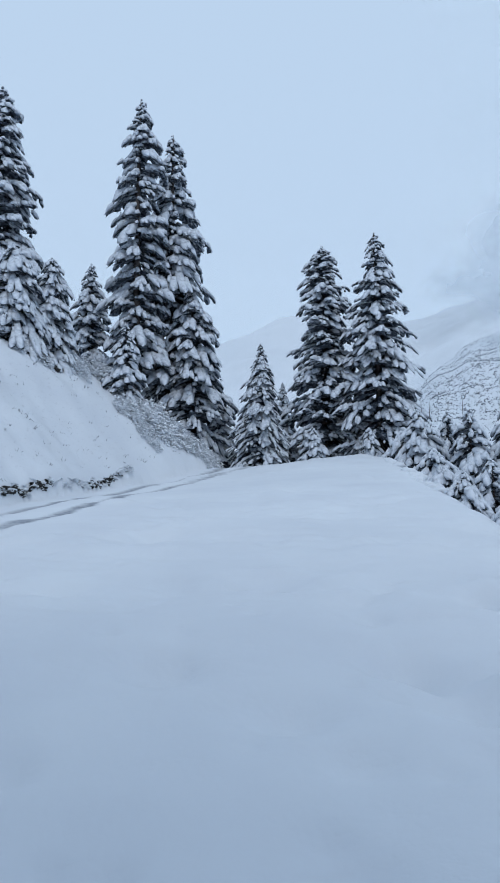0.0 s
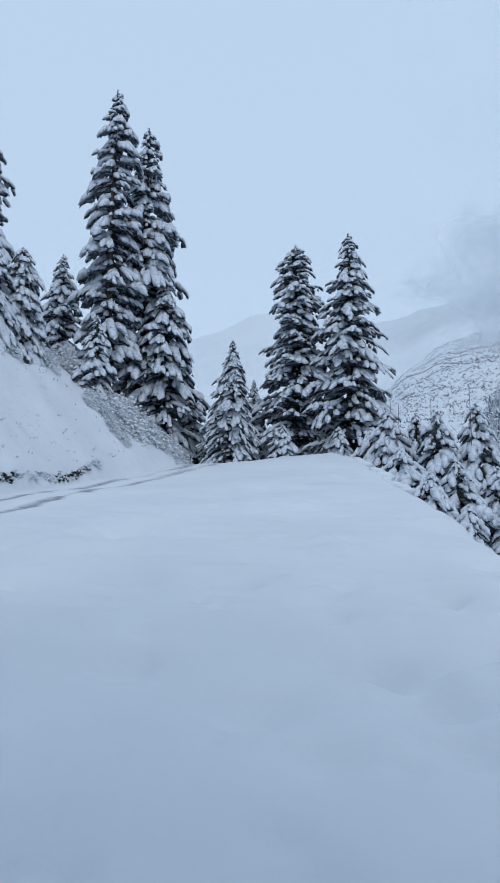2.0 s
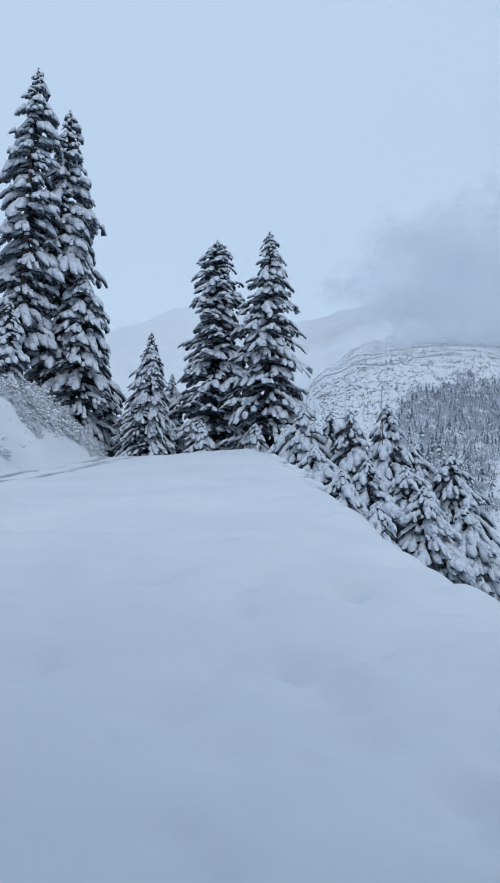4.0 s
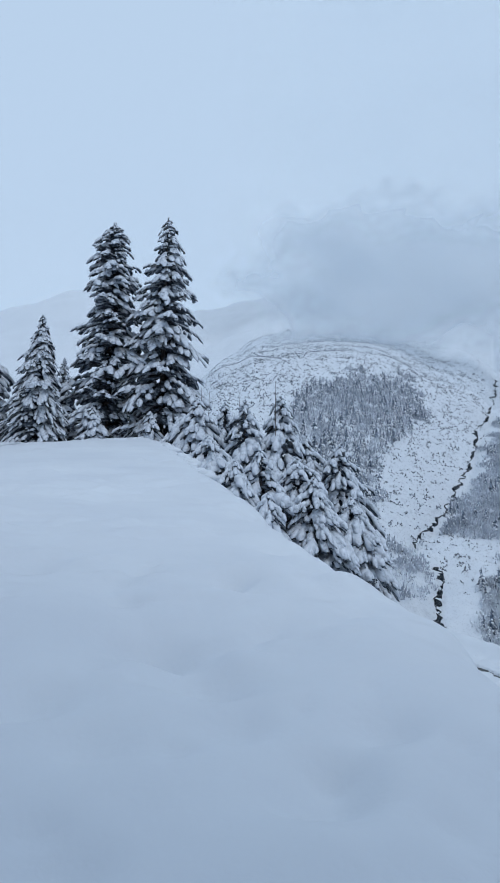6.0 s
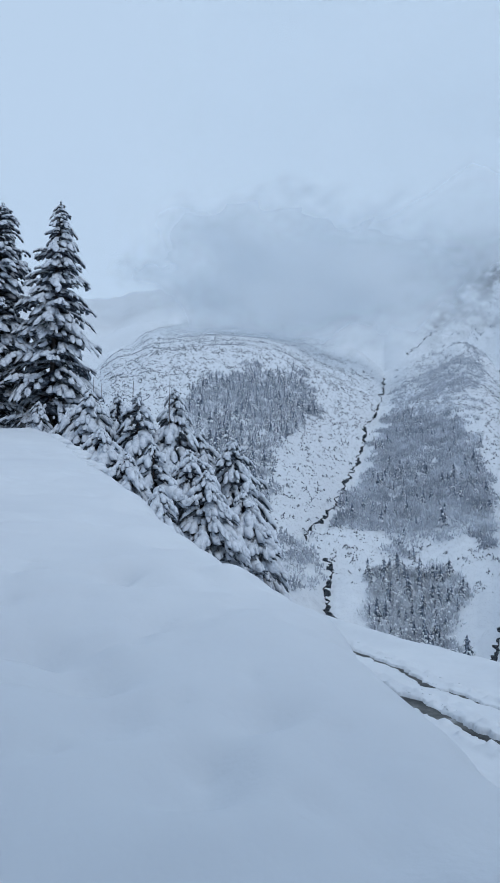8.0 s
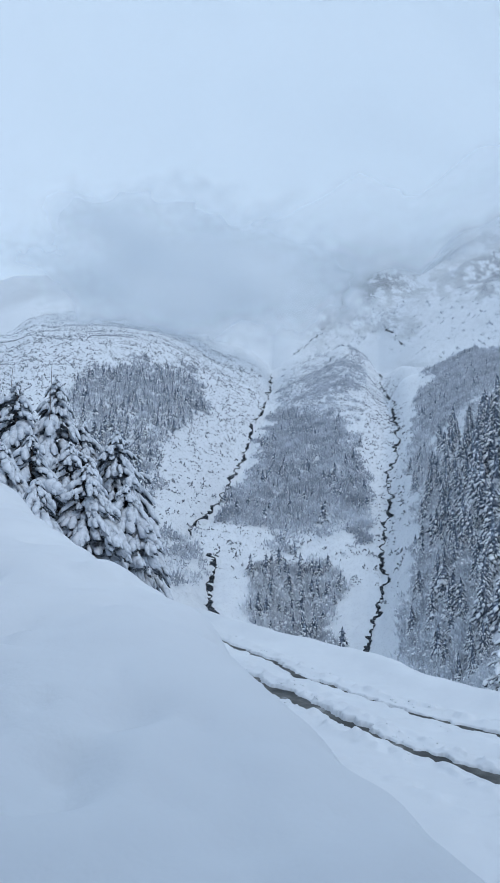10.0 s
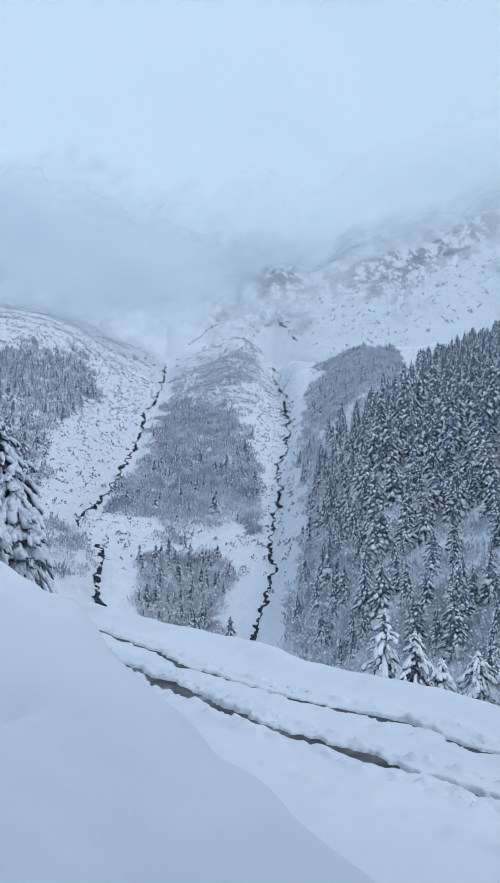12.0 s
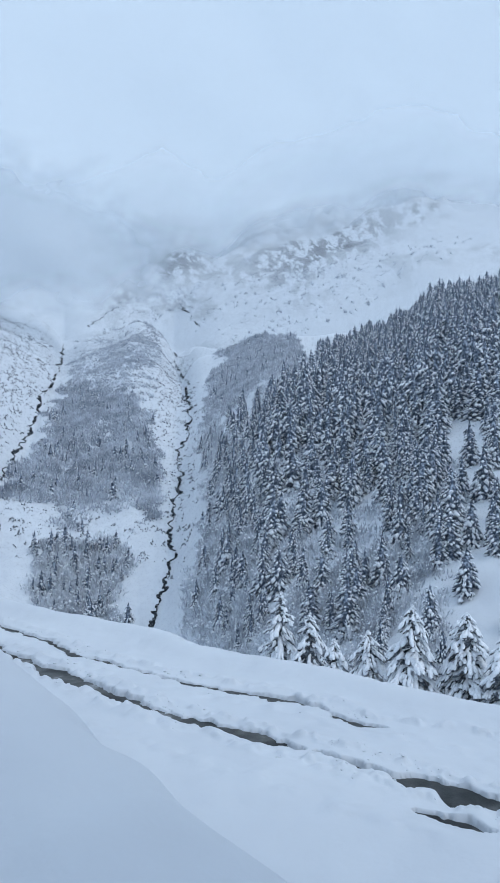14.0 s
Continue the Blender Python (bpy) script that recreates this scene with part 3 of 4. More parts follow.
    e[:, 7] = 0.25 * d[:, 6]
    m = len(d) * fringe
    r = np.repeat(e, fringe, 0)
    s, side = 0.25 + 0.78 * rng.random(m), 2.1 * (rng.random(m) - 0.5)
    o, y = r[:, 5] * s, r[:, 6] * side * np.clip(1.2 - s, 0, 1) ** 0.4
    p = np.stack([r[:, 0] + o * r[:, 3] - y * r[:, 4], r[:, 1] + o * r[:, 4] + y * r[:, 3], r[:, 2] + r[:, 5] * (r[:, 8] * s - r[:, 9] * s * s) - 0.5 * y * y / (r[:, 6] + 1e-6)], 1)
    q = p + np.stack([r[:, 3] * 0.5, r[:, 4] * 0.5, -0.3 - 0.6 * rng.random(m)], 1) * (r[:, 6] * (0.25 + 0.45 * rng.random(m)))[:, None] + 0.2 * r[:, 6:7] * rng.normal(size=(m, 3))
    b = np.array(limbs)
    start = np.stack([0 * b[:, 0], 0 * b[:, 0], b[:, 0]], 1)
    tip = np.stack([b[:, 1] * b[:, 3] * 0.95, b[:, 2] * b[:, 3] * 0.95, b[:, 0] + b[:, 3] * (0.1 - 0.9 * b[:, 4])], 1)
    needles = merge([tongues(e, 3, 3, rng, 0.5, 0.9), shards(start, tip, 0.02 * b[:, 3] + 0.015, rng), tongues(np.array(inner), 3, 5, rng, 0.5, 0.9), shards(p, q, r[:, 6] * 0.10, rng)])
    return trunk_mesh(h * 0.985, 0.013 * h * slim, rng), needles, load


def spruce(name, x, y, label, h, radius, seed, z=None, group="", needles=None, turn=0.0, sink=0.05, load_mat=None, **kw):
    trunk, crown, load = spruce_meshes(h, radius, seed, **kw)
    z = height_at(x, y) if z is None else z
    ob = thing(name, x, y, z - sink, label, "spruce tree", group)
    ob.rotation_euler = (0, 0, turn)
    part("trunk", mesh_of("trunk", *trunk, BARK), ob)
    tagged(part("crown", mesh_of("crown", *crown, needles or NEEDLES, smooth=False), ob, "dark drooping needle branches"), kind="stuff")
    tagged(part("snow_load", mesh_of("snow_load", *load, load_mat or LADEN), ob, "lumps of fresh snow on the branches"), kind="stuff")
    return ob


def polar(b, r):
    return r * math.sin(radians(b)), r * math.cos(radians(b))


def tree_at(b, r, top, **kw):
    """A spruce at a bearing and a distance, whose tip stands at the rise top."""
    x, y = polar(b, r)
    z = height_at(x, y)
    return spruce(kw.pop("name", "spruce_tree"), x, y, kw.pop("label"), EYE + r * math.tan(radians(top + 0.25)) - z, kw.pop("radius"), kw.pop("seed"), z=z, **kw)


ROADSIDE = "tall spruces beside the upper road"
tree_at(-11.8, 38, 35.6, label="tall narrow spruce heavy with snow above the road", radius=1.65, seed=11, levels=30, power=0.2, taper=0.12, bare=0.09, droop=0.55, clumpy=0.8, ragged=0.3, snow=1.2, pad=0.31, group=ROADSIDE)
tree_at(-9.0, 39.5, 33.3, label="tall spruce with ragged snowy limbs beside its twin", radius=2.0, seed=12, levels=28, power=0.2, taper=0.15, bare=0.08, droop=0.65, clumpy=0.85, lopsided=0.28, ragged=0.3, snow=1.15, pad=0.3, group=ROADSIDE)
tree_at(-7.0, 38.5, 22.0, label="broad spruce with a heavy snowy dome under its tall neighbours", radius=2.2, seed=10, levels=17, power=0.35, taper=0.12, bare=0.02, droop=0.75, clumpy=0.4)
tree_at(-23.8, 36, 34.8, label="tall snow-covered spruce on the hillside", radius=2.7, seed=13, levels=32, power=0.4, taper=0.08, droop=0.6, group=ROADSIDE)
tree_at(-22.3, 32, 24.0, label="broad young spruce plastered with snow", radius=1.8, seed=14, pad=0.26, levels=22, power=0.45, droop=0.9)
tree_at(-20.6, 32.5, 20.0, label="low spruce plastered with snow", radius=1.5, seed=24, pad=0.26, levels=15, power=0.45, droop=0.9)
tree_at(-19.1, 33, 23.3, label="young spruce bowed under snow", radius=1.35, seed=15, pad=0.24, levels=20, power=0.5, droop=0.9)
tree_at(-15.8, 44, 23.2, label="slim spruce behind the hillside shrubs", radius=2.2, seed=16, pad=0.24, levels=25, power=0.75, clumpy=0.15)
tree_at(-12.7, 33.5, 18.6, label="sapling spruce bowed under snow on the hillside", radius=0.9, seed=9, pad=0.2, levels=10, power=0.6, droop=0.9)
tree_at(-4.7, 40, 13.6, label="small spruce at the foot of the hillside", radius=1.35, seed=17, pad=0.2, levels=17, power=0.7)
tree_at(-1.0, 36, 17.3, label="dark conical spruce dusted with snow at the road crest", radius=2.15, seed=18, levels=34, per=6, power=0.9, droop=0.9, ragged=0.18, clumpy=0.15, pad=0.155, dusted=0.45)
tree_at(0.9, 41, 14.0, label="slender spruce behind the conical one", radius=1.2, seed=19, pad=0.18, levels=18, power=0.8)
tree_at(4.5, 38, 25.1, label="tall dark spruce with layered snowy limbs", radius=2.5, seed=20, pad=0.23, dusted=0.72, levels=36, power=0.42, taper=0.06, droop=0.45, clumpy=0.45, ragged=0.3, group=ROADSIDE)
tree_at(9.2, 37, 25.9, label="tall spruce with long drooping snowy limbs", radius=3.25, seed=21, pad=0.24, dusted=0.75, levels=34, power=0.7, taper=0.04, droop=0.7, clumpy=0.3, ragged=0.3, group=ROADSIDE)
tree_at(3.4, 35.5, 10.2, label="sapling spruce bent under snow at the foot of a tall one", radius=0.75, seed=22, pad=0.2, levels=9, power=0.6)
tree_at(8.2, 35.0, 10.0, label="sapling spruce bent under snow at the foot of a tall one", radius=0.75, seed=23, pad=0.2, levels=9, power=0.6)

BANKSIDE = "young spruces below the snow bank"
for b, r, top, rad, seed in ((10.9, 32, 9.6, 1.2, 30), (12.2, 31, 11.4, 1.5, 31), (13.3, 27, 8.2, 1.3, 32), (14.6, 33, 11.2, 1.6, 29), (16.3, 30, 11.3, 1.7, 33), (15.6, 24, 6.2, 1.2, 28),
                             (17.8, 25, 7.2, 1.3, 34), (19.4, 31, 11.8, 1.9, 35), (18.6, 21, 3.6, 1.0, 27), (20.9, 26, 6.6, 1.5, 36), (22.3, 25, 4.9, 1.4, 37), (21.6, 33, 8.5, 1.7, 26),
                             (24.4, 32, 7.6, 2.0, 38), (25.4, 29, 3.2, 1.4, 39), (26.3, 33, 1.5, 1.3, 25)):
    tree_at(b, r, top, label="young spruce thickly loaded with snow below the bank", radius=rad * 1.3, seed=seed, levels=17, per=5, power=0.42, taper=0.12, droop=0.8, clumpy=0.6, ragged=0.35, fringe=4, snow=1.2, pad=0.25, group=BANKSIDE, bare=0.0)



def bare_sapling(b, r, top, seed):
    """A thin leafless stem with short twigs that stands out of the thicket."""
    rng = np.random.default_rng(seed)
    x, y = polar(b, r)
    z = height_at(x, y)
    h = EYE + r * math.tan(radians(top)) - z
    ob = thing("bare_sapling", x, y, z - 0.05, "thin bare sapling standing out of the snowy thicket", "sapling", "bare saplings in the thicket")
    part("stem", mesh_of("stem", *trunk_mesh(h, 0.022, rng, 6), BARK), ob)
    n = 26
    t = 0.55 + 0.43 * rng.random(n)
    a = rng.random(n) * 6.28
    foot = np.stack([0 * t, 0 * t, t * h], 1)
    tip = foot + np.stack([np.cos(a), np.sin(a), 0.35 + 0.3 * rng.random(n)], 1) * ((1.08 - t) * 0.9 + 0.05)[:, None]
    tagged(part("twigs", mesh_of("twigs", *shards(foot, tip, np.full(n, 0.014), rng), FOOT_TWIGS, smooth=False), ob), kind="stuff")


for b, r, top, seed in ((18.9, 30, 13.0, 51), (15.8, 31, 12.3, 52), (12.6, 31.5, 12.4, 53), (13.3, 32, 12.0, 54)):
    bare_sapling(b, r, top, seed)

VALLEYSIDE = "snowy spruces beyond the lower road"
for b, r, top, rad, seed in ((55.8, 66, -7.0, 2.8, 41), (58.2, 64, -8.7, 2.5, 42), (60.2, 62, -10.6, 1.8, 47), (63.0, 60, -9.9, 2.2, 43), (66.5, 58, -7.7, 2.3, 44), (70.7, 58, -8.1, 2.8, 45), (73.5, 56, -9.5, 2.2, 46)):
    tree_at(b, r, top, label="snow-laden spruce beyond the lower road", radius=rad * 1.05, seed=seed, levels=16, per=5, power=0.6, droop=0.9, clumpy=0.7, fringe=5, snow=1.0, pad=0.27, load_mat=SNOW_PAD, group=VALLEYSIDE, bare=0.0)


# ---- the valley ----
def inside(px, py, poly):
    hit = False
    for (x0, y0), (x1, y1) in zip(poly, poly[1:] + poly[:1]):
        if (y0 > py) != (y1 > py) and px < (x1 - x0) * (py - y0) / (y1 - y0) + x0:
            hit = not hit
    return hit


def rise_of(x, y, z):
    return math.degrees(math.atan2(z - EYE, math.hypot(x, y)))


def scatter(poly, spacing, seed, high=False):
    """Places on the valley side inside a patch given by bearings and rises, some spacing apart on the ground."""
    rng = np.random.default_rng(seed)
    bs = [q[0] for q in poly]
    b0, b1 = min(bs), max(bs)
    ra, rb = (640.0, 1900.0) if high else (55.0, 900.0)
    n = int(radians(b1 - b0) * (rb * rb - ra * ra) / 2 / spacing ** 2)
    b = b0 + (b1 - b0) * rng.random(n)
    r = np.sqrt(ra * ra + (rb * rb - ra * ra) * rng.random(n))
    z = land(b, r)[0]
    rise = np.degrees(np.arctan2(z - EYE, r))
    brow = soft_interp(b, BROW_R) * 1.02 if not high else 0 * b + rb
    x, y = r * np.sin(np.radians(b)), r * np.cos(np.radians(b))
    jb, je = 0.8 * fractal(x / 22, y / 22, 5, 0.8), 0.65 * fractal(x / 22 + 40, y / 22, 5, 0.8)
    keep = [i for i in range(n) if r[i] < brow[i] and inside(b[i] + jb[i], rise[i] + je[i], poly)]
    return [(r[i] * math.sin(radians(b[i])), r[i] * math.cos(radians(b[i])), z[i], r[i]) for i in keep]


def forest_meshes(rad, seed, lumps, base, fine=1.0):
    """A spruce of unit height as seen from afar: a dark ragged core hung with uneven lumps of snow on short dark boughs."""
    rng = np.random.default_rng(seed)
    t = 0.02 + 0.96 * (1 - np.sqrt(1 - (np.arange(lumps) + rng.random(lumps)) / lumps * 0.998))
    a = rng.random(lumps) * 2 * np.pi
    L = rad * ((1 - t) ** 0.55 * (1 - np.exp(-(1 - t) / 0.05)) + 0.06) * (0.55 + 0.6 * rng.random(lumps))
    size = (rad * (0.145 + 0.18 * rng.random(lumps)) * (1.15 - 0.6 * t) * (84 / lumps) ** 0.42 * fine)[:, None]
    d = np.stack([np.cos(a), np.sin(a), -(0.5 + 0.9 * rng.random(lumps))], 1)
    d /= np.linalg.norm(d, axis=1)[:, None]
    v = np.stack([-np.sin(a), np.cos(a), 0 * a], 1)
    w = np.cross(v, d)
    w *= np.sign(w[:, 2:])
    c = np.stack([L * np.cos(a), L * np.sin(a), t - 0.45 * L], 1)
    snow = blobs(base, c + w * size * 0.3, d * size * (1.2 + 0.9 * rng.random((lumps, 1))), v * size * (0.7 + 0.5 * rng.random((lumps, 1))), w * size * 0.6, rng, 0.35)
    dark = blobs(WEDGE, c - w * size * 0.35 - d * size * 0.3, d * size * 1.8, v * size * 0.9, w * size * 0.8, rng, 0.5)
    ring = np.linspace(0, 2 * np.pi, 7)[:-1]
    z = np.array([-0.02, 0.35, 0.7, 0.93])
    core = np.concatenate([np.stack([rad * f * np.cos(ring + f), rad * f * np.sin(ring + f), 0 * ring + zz], 1) for f, zz in zip((0.5, 0.45, 0.28, 0.03), z)])
    q = np.array([(6 * m + k, 6 * m + (k + 1) % 6, 6 * m + 6 + (k + 1) % 6, 6 * m + 6 + k) for m in range(3) for k in range(6)])
    return trunk_mesh(0.95, 0.010, rng, 4), merge([dark, (core, q)]), snow


FOREST = [(49.0, 1.0), (49.3, 5.2), (50.4, 6.8), (52.6, 7.8), (54.4, 9.2), (57.6, 10.8), (59.4, 12.6), (62.0, 13.8), (64.8, 15.4), (67.6, 16.8), (69.4, 17.2), (86, 17.7), (86, -15.0), (54.7, -12.0), (51.6, -7.0), (49.4, -2.0)]
BANK_BRUSH = [(26.0, 0.3), (28.5, 0.3), (30.6, -1.4), (31.8, -3.0), (31.4, -4.8), (29.6, -5.2), (26.5, -3.2)]
KNOLL = [(36.4, -2.1), (36.6, -1.2), (37.7, 0.1), (41.5, 0.2), (42.3, -0.9), (41.2, -1.0), (40.0, -0.7), (39.0, -1.0), (38.2, -2.2)]
RIB = [(37.0, 8.9), (38.0, 9.6), (39.4, 9.4), (41.4, 9.2), (43.3, 8.8), (44.8, 6.7), (45.0, 3.8), (45.3, 1.3), (45.1, -1.3), (44.0, -1.6), (42.0, 0.1), (39.6, 0.5), (36.8, 0.0), (33.6, 0.2), (32.4, 1.0), (33.9, 2.7), (35.2, 4.6), (36.2, 7.0)]
RIB_UP = [(37.3, 11.2), (38.6, 12.4), (39.6, 11.4), (41.0, 10.4), (43.5, 10.0), (45.0, 9.0), (43.0, 8.8), (38.5, 9.2), (37.4, 9.8)]
RIB_TOP = [(39.4, 11.0), (40.0, 12.2), (40.8, 13.4), (43.0, 14.8), (44.8, 14.4), (45.0, 12.4), (44.2, 11.8), (42.6, 11.2), (41.0, 10.2), (39.6, 10.2)]
LOW_PATCH = [(35.3, -4.3), (36.9, -3.1), (39.7, -3.4), (41.3, -2.2), (43.2, -3.7), (43.0, -5.1), (41.1, -6.0), (41.6, -7.4), (43.7, -9.1), (43.5, -10.2), (39.8, -9.6), (36.5, -8.8), (34.8, -6.1)]
LEFT_PATCH = [(20.4, 11.3), (21.8, 12.6), (23.2, 12.2), (25.2, 13.6), (27.0, 12.6), (28.6, 13.4), (30.6, 11.6), (31.6, 10.0), (29.6, 8.1), (27.7, 6.2), (27.2, 5.2), (27.5, 2.6), (26.5, 1.6), (24.3, 1.5), (21.9, 5.0), (19.5, 9.0)]
FOREST_FOOT = [(49.0, 8.0), (50.8, 12.6), (56.5, 14.0), (57.0, 10.5), (51.0, 8.0), (50.2, 0.0), (57.0, -5.0), (66.0, -6.0), (72.0, -9.0), (73.0, -15.0), (54.7, -13.2), (47.6, -10.4), (49.0, -2.0)]
UPPER_BRUSH = [(49.0, 7.4), (49.4, 10.4), (50.6, 13.1), (52.8, 14.5), (56.2, 14.2), (57.4, 13.0), (56.8, 11.4), (54.3, 10.2), (52.3, 8.6), (50.4, 7.4), (49.8, 4.0)]
OPEN_LEFT = [(11, 6), (13, 13.4), (16, 15.8), (19, 17.2), (24, 17.4), (31, 16.0), (36, 12.5), (35.6, 9), (32, 3), (30, -4), (26, -2), (16, 8)]
OPEN_HIGH = [(40, 14.0), (46, 14.0), (57, 13.8), (66, 18.5), (72, 21.5), (60, 20.5), (50, 18.5), (42, 17.5)]
OPEN_MID = [(30.5, -1), (33, 0), (40, 14.8), (46, 14.8), (48.6, 9), (48.8, 3), (48.2, -3), (47.4, -9), (46, -6), (42, -3), (34, -5)]
FOREST_MID = [(50.5, 4.5), (58.0, 7.0), (66.0, 6.0), (68.0, -0.5), (69.5, -5.0), (56.0, -5.0), (50.5, -2.0)]
OPEN_GULLY = [(68.0, 3.2), (69.0, 2.9), (70.4, 0.2), (71.4, -2.4), (73.0, -4.1), (73.6, -8.0), (72.8, -8.2), (71.6, -5.1), (70.0, -1.6)]
GLADE = [(64.6, 4.2), (69.0, 4.2), (70.4, -2.0), (65.2, -2.0)]
GLADE_EDGE = [(64.3, 3.5), (68.0, 3.8), (69.6, 0.5), (71.2, -3.0), (75.0, -5.4), (75.0, -9.5), (63.5, -9.5)]
SHRUBBY = [(49.2, -0.5), (50.9, -1.9), (54.1, -2.5), (56.2, -4.6), (60.0, -5.1), (64.1, -3.0), (68.6, -2.8), (69.0, -9.9), (66.0, -13.5), (60.0, -15.0), (53.5, -13.6), (47.8, -12.0), (48.4, -5.6)]
FOREST_EDGE = [(49.0, -1.0), (48.9, 5.0), (50.6, 5.0), (52.0, 0.0), (55.0, -4.0), (54.5, -11.0), (48.4, -9.5), (48.8, -4.5)]
FOREST_LOW = [(52, -3), (68, -1), (69.5, -4), (71, -9), (86, -8), (86, -15.5), (54.7, -13.2), (50.5, -9.5)]


def grown(x, y, chance):
    """Height of a forest tree: low at the open edge beside the stream, tall within."""
    deep = min(1.0, max(0.0, (math.degrees(math.atan2(x, y)) - 48.8) / 8.0))
    return (9.0 + 6.5 * chance) * (0.38 + 0.62 * deep)


def build_forest():
    rng = np.random.default_rng(5)
    spots = [p for p in scatter(FOREST, 5.0, 7) if not inside(math.degrees(math.atan2(p[0], p[1])), rise_of(*p[:3]), OPEN_GULLY)]
    extra = scatter(FOREST_LOW, 6.0, 17) + scatter(FOREST_EDGE, 4.0, 18) + scatter(GLADE_EDGE, 5.4, 19) + scatter(GLADE, 2.8, 20)
    spots = [p for k, p in enumerate(spots) if k % 4 == 0 or p[0] > 1.6 * p[1] or not inside(math.degrees(math.atan2(p[0], p[1])), rise_of(*p[:3]), SHRUBBY)]
    spots += extra
    short = {id(p) for p in extra}
    spots.sort(key=lambda p: p[3])
    saplings = [p for poly, gap, seed in ((RIB, 6.0, 21), (RIB_TOP, 16.0, 22), (LEFT_PATCH, 4.4, 24), (KNOLL, 5.0, 25), (UPPER_BRUSH, 9.0, 26)) for p in scatter(poly, gap, seed)]
    mound = scatter(LOW_PATCH, 3.6, 23)
    variants = []
    for k in range(12):
        trunk, crown, load = forest_meshes(0.15 + 0.02 * (k % 5), 60 + k, 230 if k < 6 else 150, ICO1 if k < 6 else OCTA, 0.9)
        variants.append((mesh_of("trunk", *trunk, BARK), mesh_of("crown", *crown, FROSTED_TREE, smooth=False), mesh_of("snow_load", *load, SNOW_PAD)))
    for k, (x, y, z, r) in enumerate(spots[:300]):
        ob = thing("forest_spruce", x, y, z - 0.3, "snow-dusted spruce in the steep valley forest", "spruce tree", "spruces of the valley forest")
        h = 4.0 + 4.0 * rng.random() if id(spots[k]) in short else grown(x, y, rng.random())
        h = min(h, 0.072 * r * (0.8 + 0.4 * rng.random()))
        fat = h * (0.85 + 0.4 * rng.random())
        ob.scale = (fat, fat, h)
        ob.rotation_euler = (0, 0, rng.random() * 6.28)
        tv = variants[rng.integers(6)] if k < 18 else variants[6 + rng.integers(6)]
        part("trunk", tv[0], ob)
        tagged(part("crown", tv[1], ob), kind="stuff")
        tagged(part("snow_load", tv[2], ob), kind="stuff")
    low = [forest_meshes(0.16 + 0.014 * k, 80 + k, 66, WEDGE_UP, 0.82)[1:] for k in range(5)] + [forest_meshes(0.19 + 0.02 * k, 90 + k, 24, WEDGE_UP, 0.8)[1:] for k in range(5)]
    for which, name, mat, label in ((0, "distant_forest", FROSTED, "dark spruce boughs of the distant forest"), (1, "distant_forest_snow", SNOW_PAD, "snow on the distant forest's boughs")):
        vs, fs, base = [], [], 0
        rr = np.random.default_rng(9)
        for k, (x, y, z, r) in enumerate(spots[300:] + mound + saplings):
            tree, young = k < len(spots) - 300, k < len(spots) - 300 + len(mound)
            v, f = low[k % 5 + (0 if young else 5)][which]
            h, a = grown(x, y, rr.random()) if tree else (3.0 + 3.5 * rr.random()) if young else (2.5 + 4.0 * rr.random() ** 1.6), rr.random() * 6.28
            ca, sa = math.cos(a), math.sin(a)
            vs.append(np.stack([x + h * (v[:, 0] * ca - v[:, 1] * sa), y + h * (v[:, 0] * sa + v[:, 1] * ca), z - 0.3 + h * v[:, 2]], 1))
            fs.append(f + base)
            base += len(v)
        if vs:
            tagged(new(name, mesh_of(name, np.concatenate(vs), np.concatenate(fs), mat, smooth=which == 1)), label, "forest", kind="stuff")


build_forest()


def shrub_shape(seed, n):
    """A leafless bush of unit size: a dome of small frosted twigs."""
    rng = np.random.default_rng(seed)
    a, el = rng.random(n) * 6.28, np.arcsin(rng.random(n))
    way = np.stack([np.cos(a) * np.cos(el), np.sin(a) * np.cos(el), np.sin(el)], 1)
    p = way * (0.25 + 0.7 * rng.random((n, 1)) ** 0.6)
    q = p + (0.35 * way + 0.35 * rng.normal(size=(n, 3)) + np.array([0, 0, 0.75])) * 0.34
    return shards(p, q, np.full(n, 2.3 / n + 0.018), rng)


